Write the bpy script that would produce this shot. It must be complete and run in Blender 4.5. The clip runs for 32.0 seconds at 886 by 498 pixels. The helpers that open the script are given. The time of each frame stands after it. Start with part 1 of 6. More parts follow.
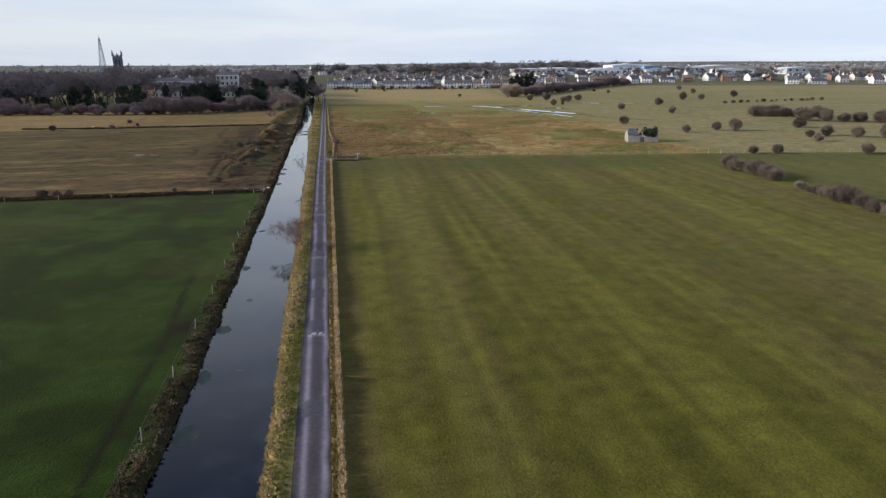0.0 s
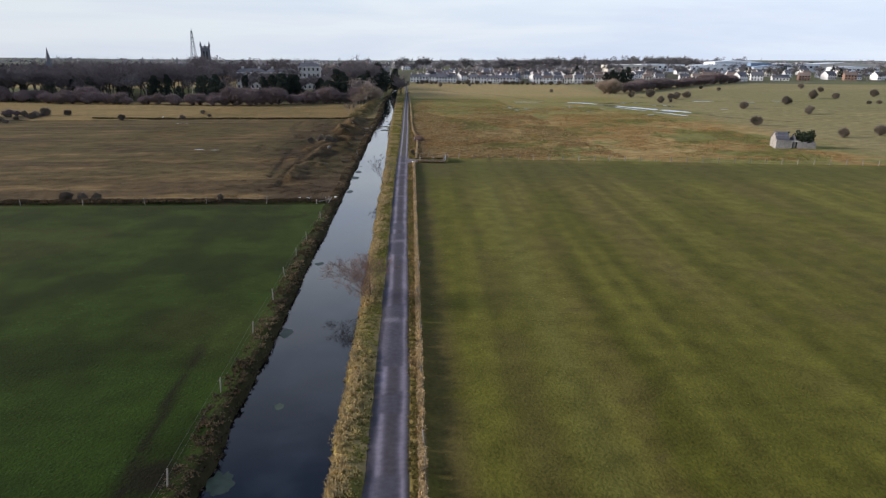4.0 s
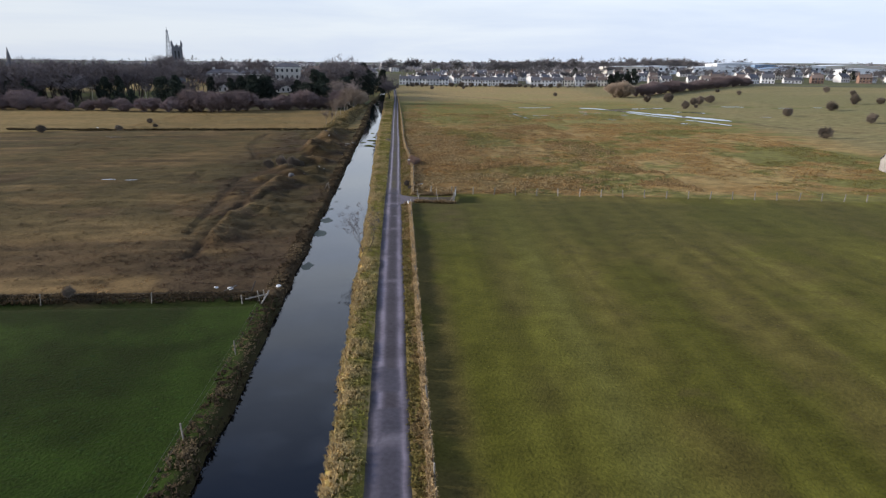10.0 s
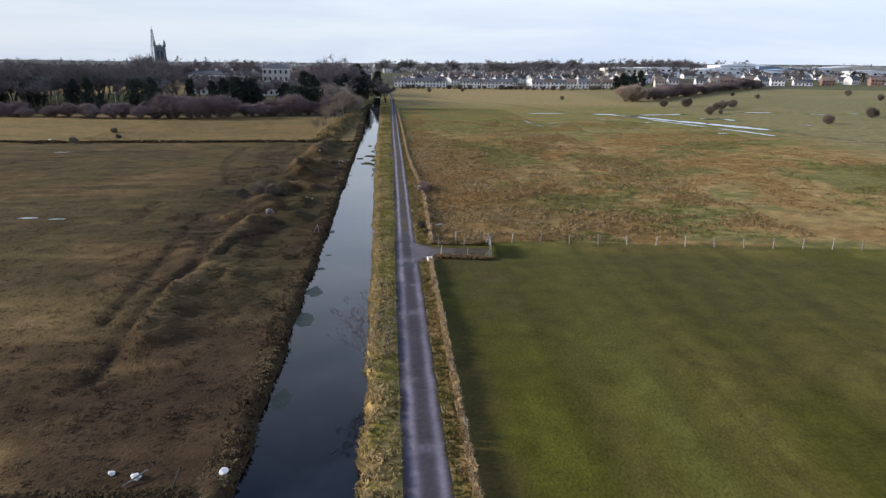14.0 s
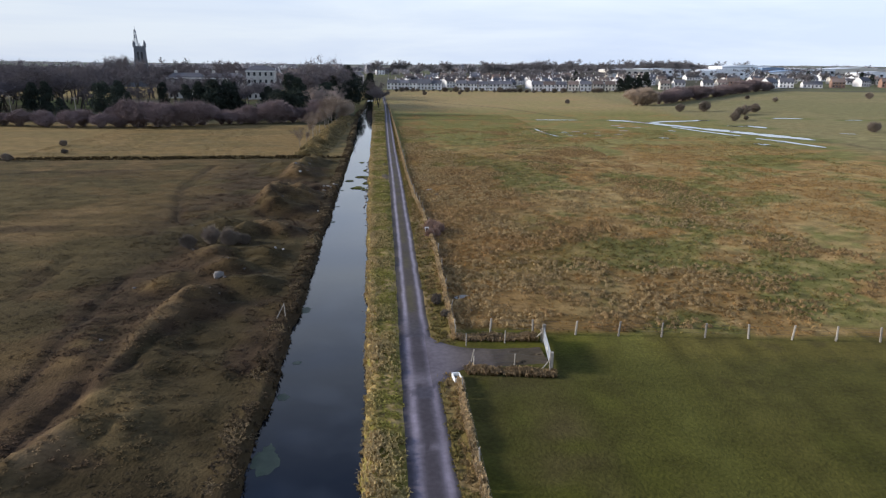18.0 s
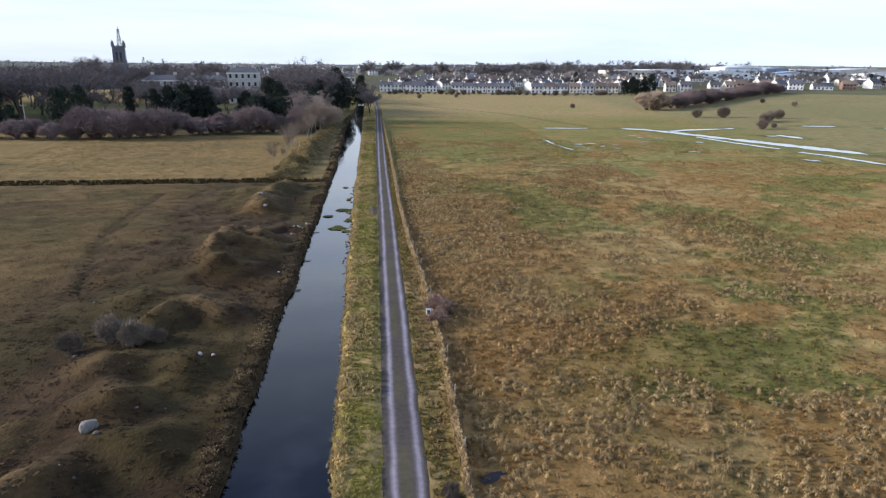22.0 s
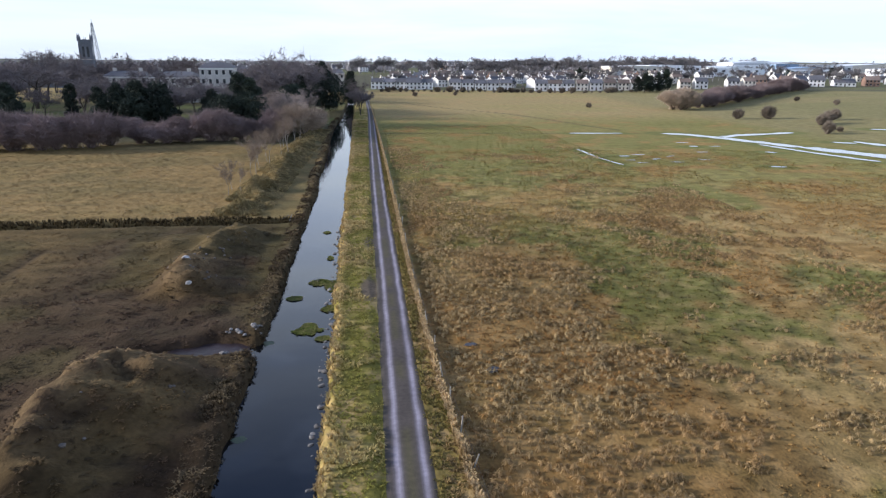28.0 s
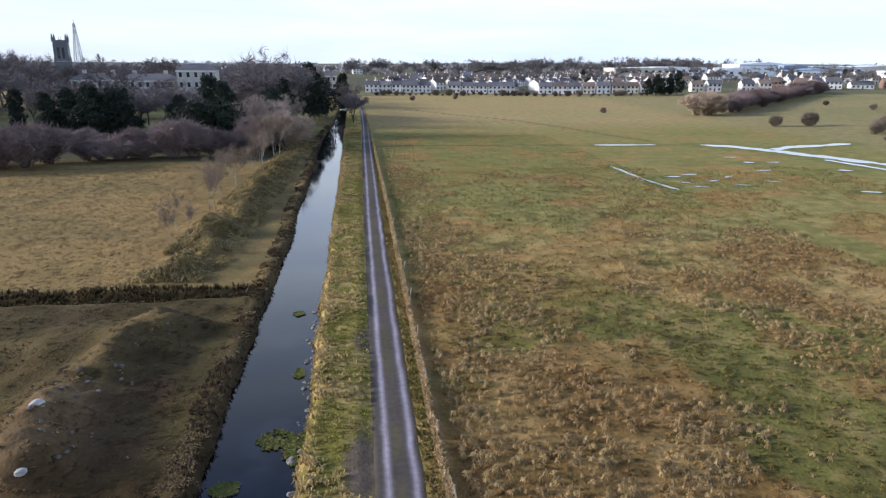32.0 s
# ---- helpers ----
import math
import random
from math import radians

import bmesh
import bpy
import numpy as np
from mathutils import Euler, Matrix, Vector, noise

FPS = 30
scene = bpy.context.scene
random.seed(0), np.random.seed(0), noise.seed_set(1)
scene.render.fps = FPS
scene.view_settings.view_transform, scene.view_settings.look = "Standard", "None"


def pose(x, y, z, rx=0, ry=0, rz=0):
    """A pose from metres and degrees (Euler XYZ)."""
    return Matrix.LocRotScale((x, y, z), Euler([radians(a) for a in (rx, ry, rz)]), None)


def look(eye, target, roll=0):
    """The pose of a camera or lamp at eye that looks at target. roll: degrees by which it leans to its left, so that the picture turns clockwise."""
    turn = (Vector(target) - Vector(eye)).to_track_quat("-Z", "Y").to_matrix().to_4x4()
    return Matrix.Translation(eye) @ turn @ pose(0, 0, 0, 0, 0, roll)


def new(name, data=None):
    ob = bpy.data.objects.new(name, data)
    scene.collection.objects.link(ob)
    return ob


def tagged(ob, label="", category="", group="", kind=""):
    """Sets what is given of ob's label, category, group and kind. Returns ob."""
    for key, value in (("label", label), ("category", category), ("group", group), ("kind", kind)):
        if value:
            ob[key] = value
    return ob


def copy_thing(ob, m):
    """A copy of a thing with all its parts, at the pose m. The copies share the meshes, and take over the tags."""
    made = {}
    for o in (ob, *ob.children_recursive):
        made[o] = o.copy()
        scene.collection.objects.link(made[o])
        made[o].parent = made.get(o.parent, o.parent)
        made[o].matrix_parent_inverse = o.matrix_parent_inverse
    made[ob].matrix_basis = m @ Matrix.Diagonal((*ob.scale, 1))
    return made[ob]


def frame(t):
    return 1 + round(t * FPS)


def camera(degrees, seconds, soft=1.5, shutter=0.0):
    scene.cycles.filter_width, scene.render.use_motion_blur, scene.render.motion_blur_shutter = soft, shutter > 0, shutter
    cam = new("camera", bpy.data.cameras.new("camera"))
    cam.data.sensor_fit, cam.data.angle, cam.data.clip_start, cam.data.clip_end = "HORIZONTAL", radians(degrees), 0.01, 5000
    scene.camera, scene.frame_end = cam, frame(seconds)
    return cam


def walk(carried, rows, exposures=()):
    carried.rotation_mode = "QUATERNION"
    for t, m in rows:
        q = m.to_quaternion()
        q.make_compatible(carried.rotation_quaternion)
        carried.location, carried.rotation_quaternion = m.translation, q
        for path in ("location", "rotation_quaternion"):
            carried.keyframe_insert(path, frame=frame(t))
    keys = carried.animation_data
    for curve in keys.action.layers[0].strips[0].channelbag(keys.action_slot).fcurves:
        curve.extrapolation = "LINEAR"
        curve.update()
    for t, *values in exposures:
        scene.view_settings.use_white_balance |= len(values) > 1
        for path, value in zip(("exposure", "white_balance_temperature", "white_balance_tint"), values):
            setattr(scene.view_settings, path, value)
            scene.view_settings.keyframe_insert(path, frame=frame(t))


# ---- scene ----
cam = camera(70.0, 32.0, soft=1.25)
PATH = [
    (0, (8.474, -2.725, 24.674), (10.152, 6.721, 21.853), -0.16),
    (1, (9.713, 4.872, 23.230), (11.453, 14.300, 20.387), -0.02),
    (1.5, (9.758, 8.742, 22.638), (11.307, 18.200, 19.785), 0.12),
    (2, (9.167, 12.603, 22.181), (8.932, 22.179, 19.310), 0.22),
    (2.5, (8.660, 16.525, 21.878), (8.229, 26.092, 19.000), 0.29),
    (3, (8.186, 20.470, 21.747), (7.744, 30.036, 18.867), 0.25),
    (3.5, (7.852, 24.302, 21.739), (7.559, 33.874, 18.859), 0.31),
    (4, (7.700, 27.893, 21.713), (8.213, 37.460, 18.846), 0.33),
    (4.5, (7.471, 31.411, 21.614), (8.055, 40.973, 18.744), 0.35),
    (6.5, (7.012, 46.106, 20.834), (7.634, 55.667, 17.970), 0.40),
    (7.5, (7.014, 53.901, 20.702), (7.656, 63.463, 17.846), 0.38),
    (9, (6.985, 65.408, 20.446), (7.663, 74.972, 17.605), 0.43),
    (10, (6.917, 72.781, 20.434), (7.613, 82.346, 17.600), 0.44),
    (11.5, (6.305, 83.475, 20.561), (7.039, 93.039, 17.732), 0.45),
    (13, (5.150, 93.947, 20.561), (5.939, 103.507, 17.736), 0.48),
    (14.5, (4.172, 103.596, 20.621), (5.002, 113.154, 17.803), 0.55),
    (16.5, (3.647, 117.020, 20.531), (4.539, 126.577, 17.728), 0.53),
    (18, (3.825, 127.143, 20.660), (4.758, 136.697, 17.857), 0.49),
    (19, (4.171, 133.848, 21.184), (5.128, 143.399, 18.378), 0.44),
    (20, (4.505, 140.230, 21.827), (5.489, 149.778, 19.021), 0.50),
    (21, (4.741, 146.920, 22.178), (5.747, 156.467, 19.378), 0.48),
    (22, (4.955, 152.700, 21.442), (5.981, 162.245, 18.640), 0.51),
    (23, (5.275, 158.910, 20.564), (6.323, 168.450, 17.753), 0.50),
    (24, (5.297, 165.299, 20.463), (6.376, 174.834, 17.651), 0.45),
    (25.5, (4.960, 174.917, 20.441), (6.075, 184.447, 17.622), 0.43),
    (27.5, (4.507, 187.974, 20.228), (5.657, 197.492, 17.386), 0.43),
    (29.5, (4.476, 201.656, 20.052), (5.673, 211.168, 17.208), 0.42),
    (31, (4.707, 211.920, 19.953), (5.934, 221.434, 17.131), 0.38),
    (32, (4.898, 218.359, 19.851), (6.140, 227.874, 17.036), 0.38),
]
walk(cam, [(t, look(eye, target, roll)) for t, eye, target, roll in PATH],
     exposures=[(t, e, k, 12) for t, e, k in ((0, -0.02, 6250), (10, 0.04, 6200), (17, 0.04, 6050), (20, 0.16, 6050), (22.5, 0.36, 5950), (28, 0.37, 5900), (32, 0.37, 5900))])

# world: thin cloud over a low winter sun that stands to the left of the path
SUN_EL, SUN_AZ = radians(18), radians(-83)          # azimuth from +y, clockwise
world = bpy.data.worlds.new("sky")
scene.world = world
world.use_nodes = True
wt = world.node_tree
wt.nodes.clear()


def wn(kind, **sets):
    n = wt.nodes.new(kind)
    for k, v in sets.items():
        n.inputs[k].default_value = v
    return n


sky = wt.nodes.new("ShaderNodeTexSky")
sky.sky_type, sky.sun_disc, sky.sun_elevation, sky.sun_rotation = "NISHITA", False, SUN_EL, SUN_AZ
sky.air_density, sky.dust_density = 1.0, 2.0
bg_sky = wn("ShaderNodeBackground", Strength=0.10)
wt.links.new(sky.outputs[0], bg_sky.inputs[0])
wtc = wt.nodes.new("ShaderNodeTexCoord")
wmap = wt.nodes.new("ShaderNodeMapping")
wmap.inputs["Scale"].default_value = (1.1, 1.1, 9.0)
wmap.inputs["Location"].default_value = (0.35, 0.2, 0.6)
wt.links.new(wtc.outputs["Generated"], wmap.inputs[0])
cloud = wn("ShaderNodeTexNoise", Scale=1.7, Detail=6.0, Roughness=0.55, Distortion=0.35)
wt.links.new(wmap.outputs[0], cloud.inputs["Vector"])
shade = wt.nodes.new("ShaderNodeValToRGB")
shade.color_ramp.elements[0].position, shade.color_ramp.elements[0].color = 0.36, (0.72, 0.81, 0.95, 1)
shade.color_ramp.elements[1].position, shade.color_ramp.elements[1].color = 0.62, (0.89, 0.955, 1.0, 1)
wt.links.new(cloud.outputs["Fac"], shade.inputs[0])
bg_cloud = wn("ShaderNodeBackground", Strength=1.0)
up = wt.nodes.new("ShaderNodeSeparateXYZ")               # bluer and deeper overhead, where the cloud opens
wt.links.new(wtc.outputs["Generated"], up.inputs[0])
high = wn("ShaderNodeMapRange", **{"From Min": 0.31, "From Max": 0.59, "To Min": 0.0, "To Max": 0.96})
wt.links.new(up.outputs["Z"], high.inputs["Value"])
deep = wt.nodes.new("ShaderNodeMix")
deep.data_type = "RGBA"
wt.links.new(high.outputs[0], deep.inputs[0])
wt.links.new(shade.outputs[0], deep.inputs[6])
deep.inputs[7].default_value = (0.15, 0.22, 0.40, 1)
wt.links.new(deep.outputs[2], bg_cloud.inputs[0])
thin = wn("ShaderNodeMapRange", **{"From Min": -0.7, "From Max": 0.7, "To Min": 0.86, "To Max": 1.12})
wt.links.new(up.outputs["X"], thin.inputs["Value"])          # the cloud is thinner towards the town's side
deck = wn("ShaderNodeMapRange", **{"From Min": 0.07, "From Max": 0.24, "To Min": 1.0, "To Max": 1.32})          # the deck is brighter above the murk of the horizon
wt.links.new(up.outputs["Z"], deck.inputs["Value"])
lit = wt.nodes.new("ShaderNodeMath")
lit.operation = "MULTIPLY"
wt.links.new(thin.outputs[0], lit.inputs[0])
wt.links.new(deck.outputs[0], lit.inputs[1])
wt.links.new(lit.outputs[0], bg_cloud.inputs["Strength"])
wmix = wn("ShaderNodeMixShader", Fac=0.86)
wt.links.new(bg_sky.outputs[0], wmix.inputs[1])
wt.links.new(bg_cloud.outputs[0], wmix.inputs[2])
wout = wt.nodes.new("ShaderNodeOutputWorld")
wt.links.new(wmix.outputs[0], wout.inputs[0])

sun = new("sun", bpy.data.lights.new("sun", "SUN"))
sun.data.energy, sun.data.angle, sun.data.color = 5.2, radians(11), (1.0, 0.90, 0.78)
sun.matrix_world = look((math.sin(SUN_AZ) * math.cos(SUN_EL), math.cos(SUN_AZ) * math.cos(SUN_EL), math.sin(SUN_EL)), (0, 0, 0))


# ---- materials ----
def material(name, color, rough=0.8, metal=0.0, grain=8.0, vary=0.3, bump=0.0, bump_scale=20.0, attribute=False, rnd=0.0, spec=0.3):
    """A procedural surface: base colour, or the mesh's own tones, varied at two scales, with fine relief."""
    m = bpy.data.materials.new(name)
    m.use_nodes = True
    t = m.node_tree
    b = t.nodes["Principled BSDF"]
    b.inputs["Roughness"].default_value, b.inputs["Metallic"].default_value = rough, metal
    b.inputs["Specular IOR Level"].default_value = spec
    geo = t.nodes.new("ShaderNodeNewGeometry")
    n1 = t.nodes.new("ShaderNodeTexNoise")
    n1.inputs["Scale"].default_value, n1.inputs["Detail"].default_value = grain, 5.0
    n2 = t.nodes.new("ShaderNodeTexNoise")
    n2.inputs["Scale"].default_value, n2.inputs["Detail"].default_value = grain * 0.13, 4.0
    for n in (n1, n2):
        t.links.new(geo.outputs["Position"], n.inputs["Vector"])
    add = t.nodes.new("ShaderNodeMath")
    add.operation = "ADD"
    t.links.new(n1.outputs["Fac"], add.inputs[0])
    t.links.new(n2.outputs["Fac"], add.inputs[1])
    rng = t.nodes.new("ShaderNodeMapRange")
    rng.inputs["From Min"].default_value, rng.inputs["From Max"].default_value = 0.6, 1.4
    rng.inputs["To Min"].default_value, rng.inputs["To Max"].default_value = 1 - vary, 1 + vary
    t.links.new(add.outputs[0], rng.inputs["Value"])
    last = rng.outputs[0]
    if rnd:
        info = t.nodes.new("ShaderNodeObjectInfo")
        r2 = t.nodes.new("ShaderNodeMapRange")
        r2.inputs["To Min"].default_value, r2.inputs["To Max"].default_value = 1 - rnd, 1 + rnd
        t.links.new(info.outputs["Random"], r2.inputs["Value"])
        mul = t.nodes.new("ShaderNodeMath")
        mul.operation = "MULTIPLY"
        t.links.new(last, mul.inputs[0])
        t.links.new(r2.outputs[0], mul.inputs[1])
        last = mul.outputs[0]
    vm = t.nodes.new("ShaderNodeVectorMath")
    vm.operation = "SCALE"
    if attribute:
        at = t.nodes.new("ShaderNodeAttribute")
        at.attribute_name = "tone"
        t.links.new(at.outputs["Color"], vm.inputs[0])
    else:
        vm.inputs[0].default_value = color
    t.links.new(last, vm.inputs["Scale"])
    t.links.new(vm.outputs[0], b.inputs["Base Color"])
    if bump:
        n3 = t.nodes.new("ShaderNodeTexNoise")
        n3.inputs["Scale"].default_value, n3.inputs["Detail"].default_value = bump_scale, 6.0
        t.links.new(geo.outputs["Position"], n3.inputs["Vector"])
        bp = t.nodes.new("ShaderNodeBump")
        bp.inputs["Strength"].default_value, bp.inputs["Distance"].default_value = 1.0, bump
        t.links.new(n3.outputs["Fac"], bp.inputs["Height"])
        t.links.new(bp.outputs[0], b.inputs["Normal"])
    return m


GROUND = material("turf", (0.1, 0.1, 0.05), 0.95, grain=3.4, vary=0.42, bump=0.07, bump_scale=5.0, attribute=True, spec=0.03)
GROUND.node_tree.nodes["Principled BSDF"].inputs["Sheen Weight"].default_value = 0.045          # grass seen along its blades
GROUND.node_tree.nodes["Principled BSDF"].inputs["Sheen Roughness"].default_value = 0.45
GROUND.node_tree.nodes["Principled BSDF"].inputs["Sheen Tint"].default_value = (0.75, 0.68, 0.42, 1)
BLADES = material("grass_blades", (0.1, 0.1, 0.05), 0.85, grain=1.2, vary=0.25, attribute=True, spec=0.15)
bt = BLADES.node_tree                                    # thin leaves let light through
b_out, b_main = bt.nodes["Material Output"], bt.nodes["Principled BSDF"]
b_through, b_mix = bt.nodes.new("ShaderNodeBsdfTranslucent"), bt.nodes.new("ShaderNodeMixShader")
b_mix.inputs[0].default_value = 0.4
bt.links.new(b_main.inputs["Base Color"].links[0].from_socket, b_through.inputs["Color"])
bt.links.new(b_main.outputs[0], b_mix.inputs[1])
bt.links.new(b_through.outputs[0], b_mix.inputs[2])
bt.links.new(b_mix.outputs[0], b_out.inputs["Surface"])
ROAD = material("worn_tarmac", (0.1, 0.1, 0.1), 0.85, grain=3.0, vary=0.3, bump=0.02, bump_scale=14, attribute=True, spec=0.15)
TWIGS = material("bare_twigs", (0.135, 0.118, 0.120), 0.9, grain=0.5, vary=0.25, rnd=0.25, spec=0.1)
# far trees' twigs: the haze of distance is put into this paler, greyer colour
TWIGS_HAZED = material("hazed_twigs", (0.27, 0.255, 0.265), 0.9, grain=0.1, vary=0.3, spec=0.1)
ALDER = material("alder_twigs", (0.16, 0.095, 0.07), 0.9, vary=0.2)
TWIGS_PURPLE = material("willow_twigs", (0.205, 0.158, 0.152), 0.9, grain=0.5, vary=0.2, rnd=0.2, spec=0.1)
TWIGS_BROWN = material("brown_twigs", (0.32, 0.26, 0.225), 0.9, grain=0.5, vary=0.2, rnd=0.2, spec=0.1)
TWIGS_TAWNY = material("tawny_twigs", (0.36, 0.285, 0.215), 0.9, grain=0.5, vary=0.2, rnd=0.15, spec=0.1)
TWIGS_PALE = material("birch_twigs", (0.165, 0.128, 0.098), 0.9, grain=0.5, vary=0.2, rnd=0.15, spec=0.1)
BARK = material("bark", (0.055, 0.047, 0.040), 0.95, grain=5, vary=0.35, bump=0.02, bump_scale=12)
# bark paled to carry haze on the far trees; canal trees use it too
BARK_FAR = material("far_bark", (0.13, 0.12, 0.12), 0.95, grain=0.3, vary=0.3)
BARK_PALE = material("birch_bark", (0.32, 0.29, 0.25), 0.85, grain=4, vary=0.4)
NEEDLES = material("pine_needles", (0.028, 0.038, 0.028), 0.8, grain=1.2, vary=0.4, rnd=0.3, spec=0.2)
THORN = material("hawthorn_twigs", (0.160, 0.132, 0.104), 0.9, grain=1.0, vary=0.3, rnd=0.3, spec=0.1)
IVY = material("ivy_leaves", (0.025, 0.036, 0.014), 0.6, grain=1.5, vary=0.4)
WOOD = material("weathered_wood", (0.27, 0.245, 0.205), 0.85, grain=9, vary=0.35, bump=0.01, bump_scale=40, rnd=0.25)
STEEL = material("galvanised_steel", (0.52, 0.54, 0.56), 0.45, 0.7, grain=6, vary=0.2)
MAST = material("dull_mast_steel", (0.22, 0.24, 0.27), 0.6, 0.1, grain=3, vary=0.2)
WIRE = material("fence_wire", (0.09, 0.085, 0.08), 0.5, 0.6, grain=3, vary=0.2)
WHITE_PLASTIC = material("white_plastic", (0.72, 0.72, 0.69), 0.5, grain=5, vary=0.12)
RUBBLE = material("limestone_rubble", (0.165, 0.155, 0.145), 0.9, grain=3.5, vary=0.4, bump=0.03, bump_scale=9, rnd=0.3)
RUIN_STONE = material("weathered_ruin_stone", (0.30, 0.275, 0.25), 0.9, grain=2.5, vary=0.4, bump=0.03, bump_scale=9)
ASHLAR = material("grey_limestone", (0.12, 0.13, 0.15), 0.9, grain=0.8, vary=0.3, bump=0.03, bump_scale=3)
PALE_STONE = material("pale_render_stone", (0.46, 0.44, 0.41), 0.9, grain=0.5, vary=0.2, bump=0.02, bump_scale=3)
SLATE = material("slate", (0.105, 0.105, 0.115), 0.75, grain=1.2, vary=0.3, bump=0.03, bump_scale=5, rnd=0.25)
TILE = material("brown_roof_tile", (0.15, 0.115, 0.095), 0.8, grain=1.2, vary=0.3, bump=0.03, bump_scale=5, rnd=0.25)
RENDER_W = material("white_render", (0.74, 0.72, 0.70), 0.85, grain=0.6, vary=0.12, rnd=0.12)
RENDER_C = material("cream_render", (0.66, 0.61, 0.53), 0.85, grain=0.6, vary=0.14, rnd=0.2)
BRICK_R = material("brown_brick", (0.24, 0.15, 0.11), 0.9, grain=2.0, vary=0.25, rnd=0.2)
CLAD_W = material("white_cladding", (0.80, 0.82, 0.84), 0.5, grain=0.4, vary=0.08)
CLAD_B = material("blue_grey_cladding", (0.22, 0.32, 0.46), 0.5, grain=0.4, vary=0.1)
CLAD_G = material("grey_cladding", (0.48, 0.50, 0.53), 0.5, grain=0.4, vary=0.12)
ROOF_W = material("pale_roof_sheet", (0.70, 0.72, 0.74), 0.45, grain=0.3, vary=0.12)
PAINT_W = material("white_joinery", (0.7, 0.7, 0.68), 0.5, grain=2, vary=0.1)
DOOR_P = material("painted_door", (0.10, 0.07, 0.06), 0.5, grain=2, vary=0.2, rnd=0.4)


def glassy(name, color, rough, spec=0.5, wave=0.0, wave_scale=2.0, blotch=1.5, ior=1.33):
    m = bpy.data.materials.new(name)
    m.use_nodes = True
    t = m.node_tree
    b = t.nodes["Principled BSDF"]
    b.inputs["Roughness"].default_value, b.inputs["IOR"].default_value = rough, ior
    b.inputs["Specular IOR Level"].default_value = spec
    geo = t.nodes.new("ShaderNodeNewGeometry")
    n0 = t.nodes.new("ShaderNodeTexNoise")
    n0.inputs["Scale"].default_value, n0.inputs["Detail"].default_value = 0.3, 6.0
    t.links.new(geo.outputs["Position"], n0.inputs["Vector"])
    r = t.nodes.new("ShaderNodeMapRange")
    r.inputs["From Min"].default_value, r.inputs["From Max"].default_value = 0.47, 0.66
    r.inputs["To Min"].default_value, r.inputs["To Max"].default_value = 0.8, blotch
    t.links.new(n0.outputs["Fac"], r.inputs["Value"])
    vm = t.nodes.new("ShaderNodeVectorMath")
    vm.operation = "SCALE"
    vm.inputs[0].default_value = color
    t.links.new(r.outputs[0], vm.inputs["Scale"])
    t.links.new(vm.outputs[0], b.inputs["Base Color"])
    if wave:
        n = t.nodes.new("ShaderNodeTexNoise")
        n.inputs["Scale"].default_value, n.inputs["Detail"].default_value = wave_scale, 4.0
        t.links.new(geo.outputs["Position"], n.inputs["Vector"])
        bp = t.nodes.new("ShaderNodeBump")
        bp.inputs["Distance"].default_value = wave
        t.links.new(n.outputs["Fac"], bp.inputs["Height"])
        t.links.new(bp.outputs[0], b.inputs["Normal"])
    return m


WATER = glassy("canal_water", (0.0036, 0.0042, 0.0052), 0.03, 0.5, 0.005, 1.2, 3.5, 1.45)
FLOOD = glassy("flood_water", (0.14, 0.14, 0.135), 0.05, 0.8, 0.0015, 1.0, 1.5, 1.5)
MUD_POOL = glassy("muddy_pool", (0.020, 0.016, 0.018), 0.15, 0.4, 0.01, 3.0)
GLASS = glassy("window_glass", (0.03, 0.035, 0.04), 0.08)


# ---- mesh helpers ----
rs = np.random.RandomState(7)
LATTICE = {}


def vnoise(x, y, s, seed):
    """Smooth value noise of cell size s, 0 to 1."""
    if seed not in LATTICE:
        LATTICE[seed] = np.random.RandomState(seed).rand(256, 256)
    g = LATTICE[seed]
    x, y = np.asarray(x, float) / s + 1000, np.asarray(y, float) / s + 1000
    i, j = np.floor(x).astype(int), np.floor(y).astype(int)
    u, v = x - i, y - j
    u, v = u * u * (3 - 2 * u), v * v * (3 - 2 * v)
    i0, i1, j0, j1 = i % 256, (i + 1) % 256, j % 256, (j + 1) % 256
    return (g[i0, j0] * (1 - u) + g[i1, j0] * u) * (1 - v) + (g[i0, j1] * (1 - u) + g[i1, j1] * u) * v


def fbm(x, y, s, seed, octaves=3):
    out, amp, tot = 0, 1.0, 0.0
    for k in range(octaves):
        out = out + amp * vnoise(x, y, s / 2 ** k, seed + 17 * k)
        tot += amp
        amp *= 0.5
    return out / tot


def smooth(a):
    a = np.clip(a, 0, 1)
    return a * a * (3 - 2 * a)


def mesh(name, verts, faces, mat=None, tones=None, shade_smooth=False):
    """A mesh from an array of places and one of faces, with a tone for each vertex where given."""
    verts, faces = np.asarray(verts, np.float32), np.asarray(faces, np.int32)
    me = bpy.data.meshes.new(name)
    n, k = faces.shape
    me.vertices.add(len(verts))
    me.vertices.foreach_set("co", verts.ravel())
    me.loops.add(n * k)
    me.loops.foreach_set("vertex_index", faces.ravel())
    me.polygons.add(n)
    me.polygons.foreach_set("loop_start", np.arange(0, n * k, k, dtype=np.int32))
    if shade_smooth:
        me.polygons.foreach_set("use_smooth", np.ones(n, bool))
    if tones is not None:
        at = me.attributes.new("tone", "FLOAT_COLOR", "POINT")
        at.data.foreach_set("color", np.c_[tones, np.ones(len(verts))].astype(np.float32).ravel())
    me.update(calc_edges=True)
    me.validate()
    if mat:
        me.materials.append(mat)
    return me


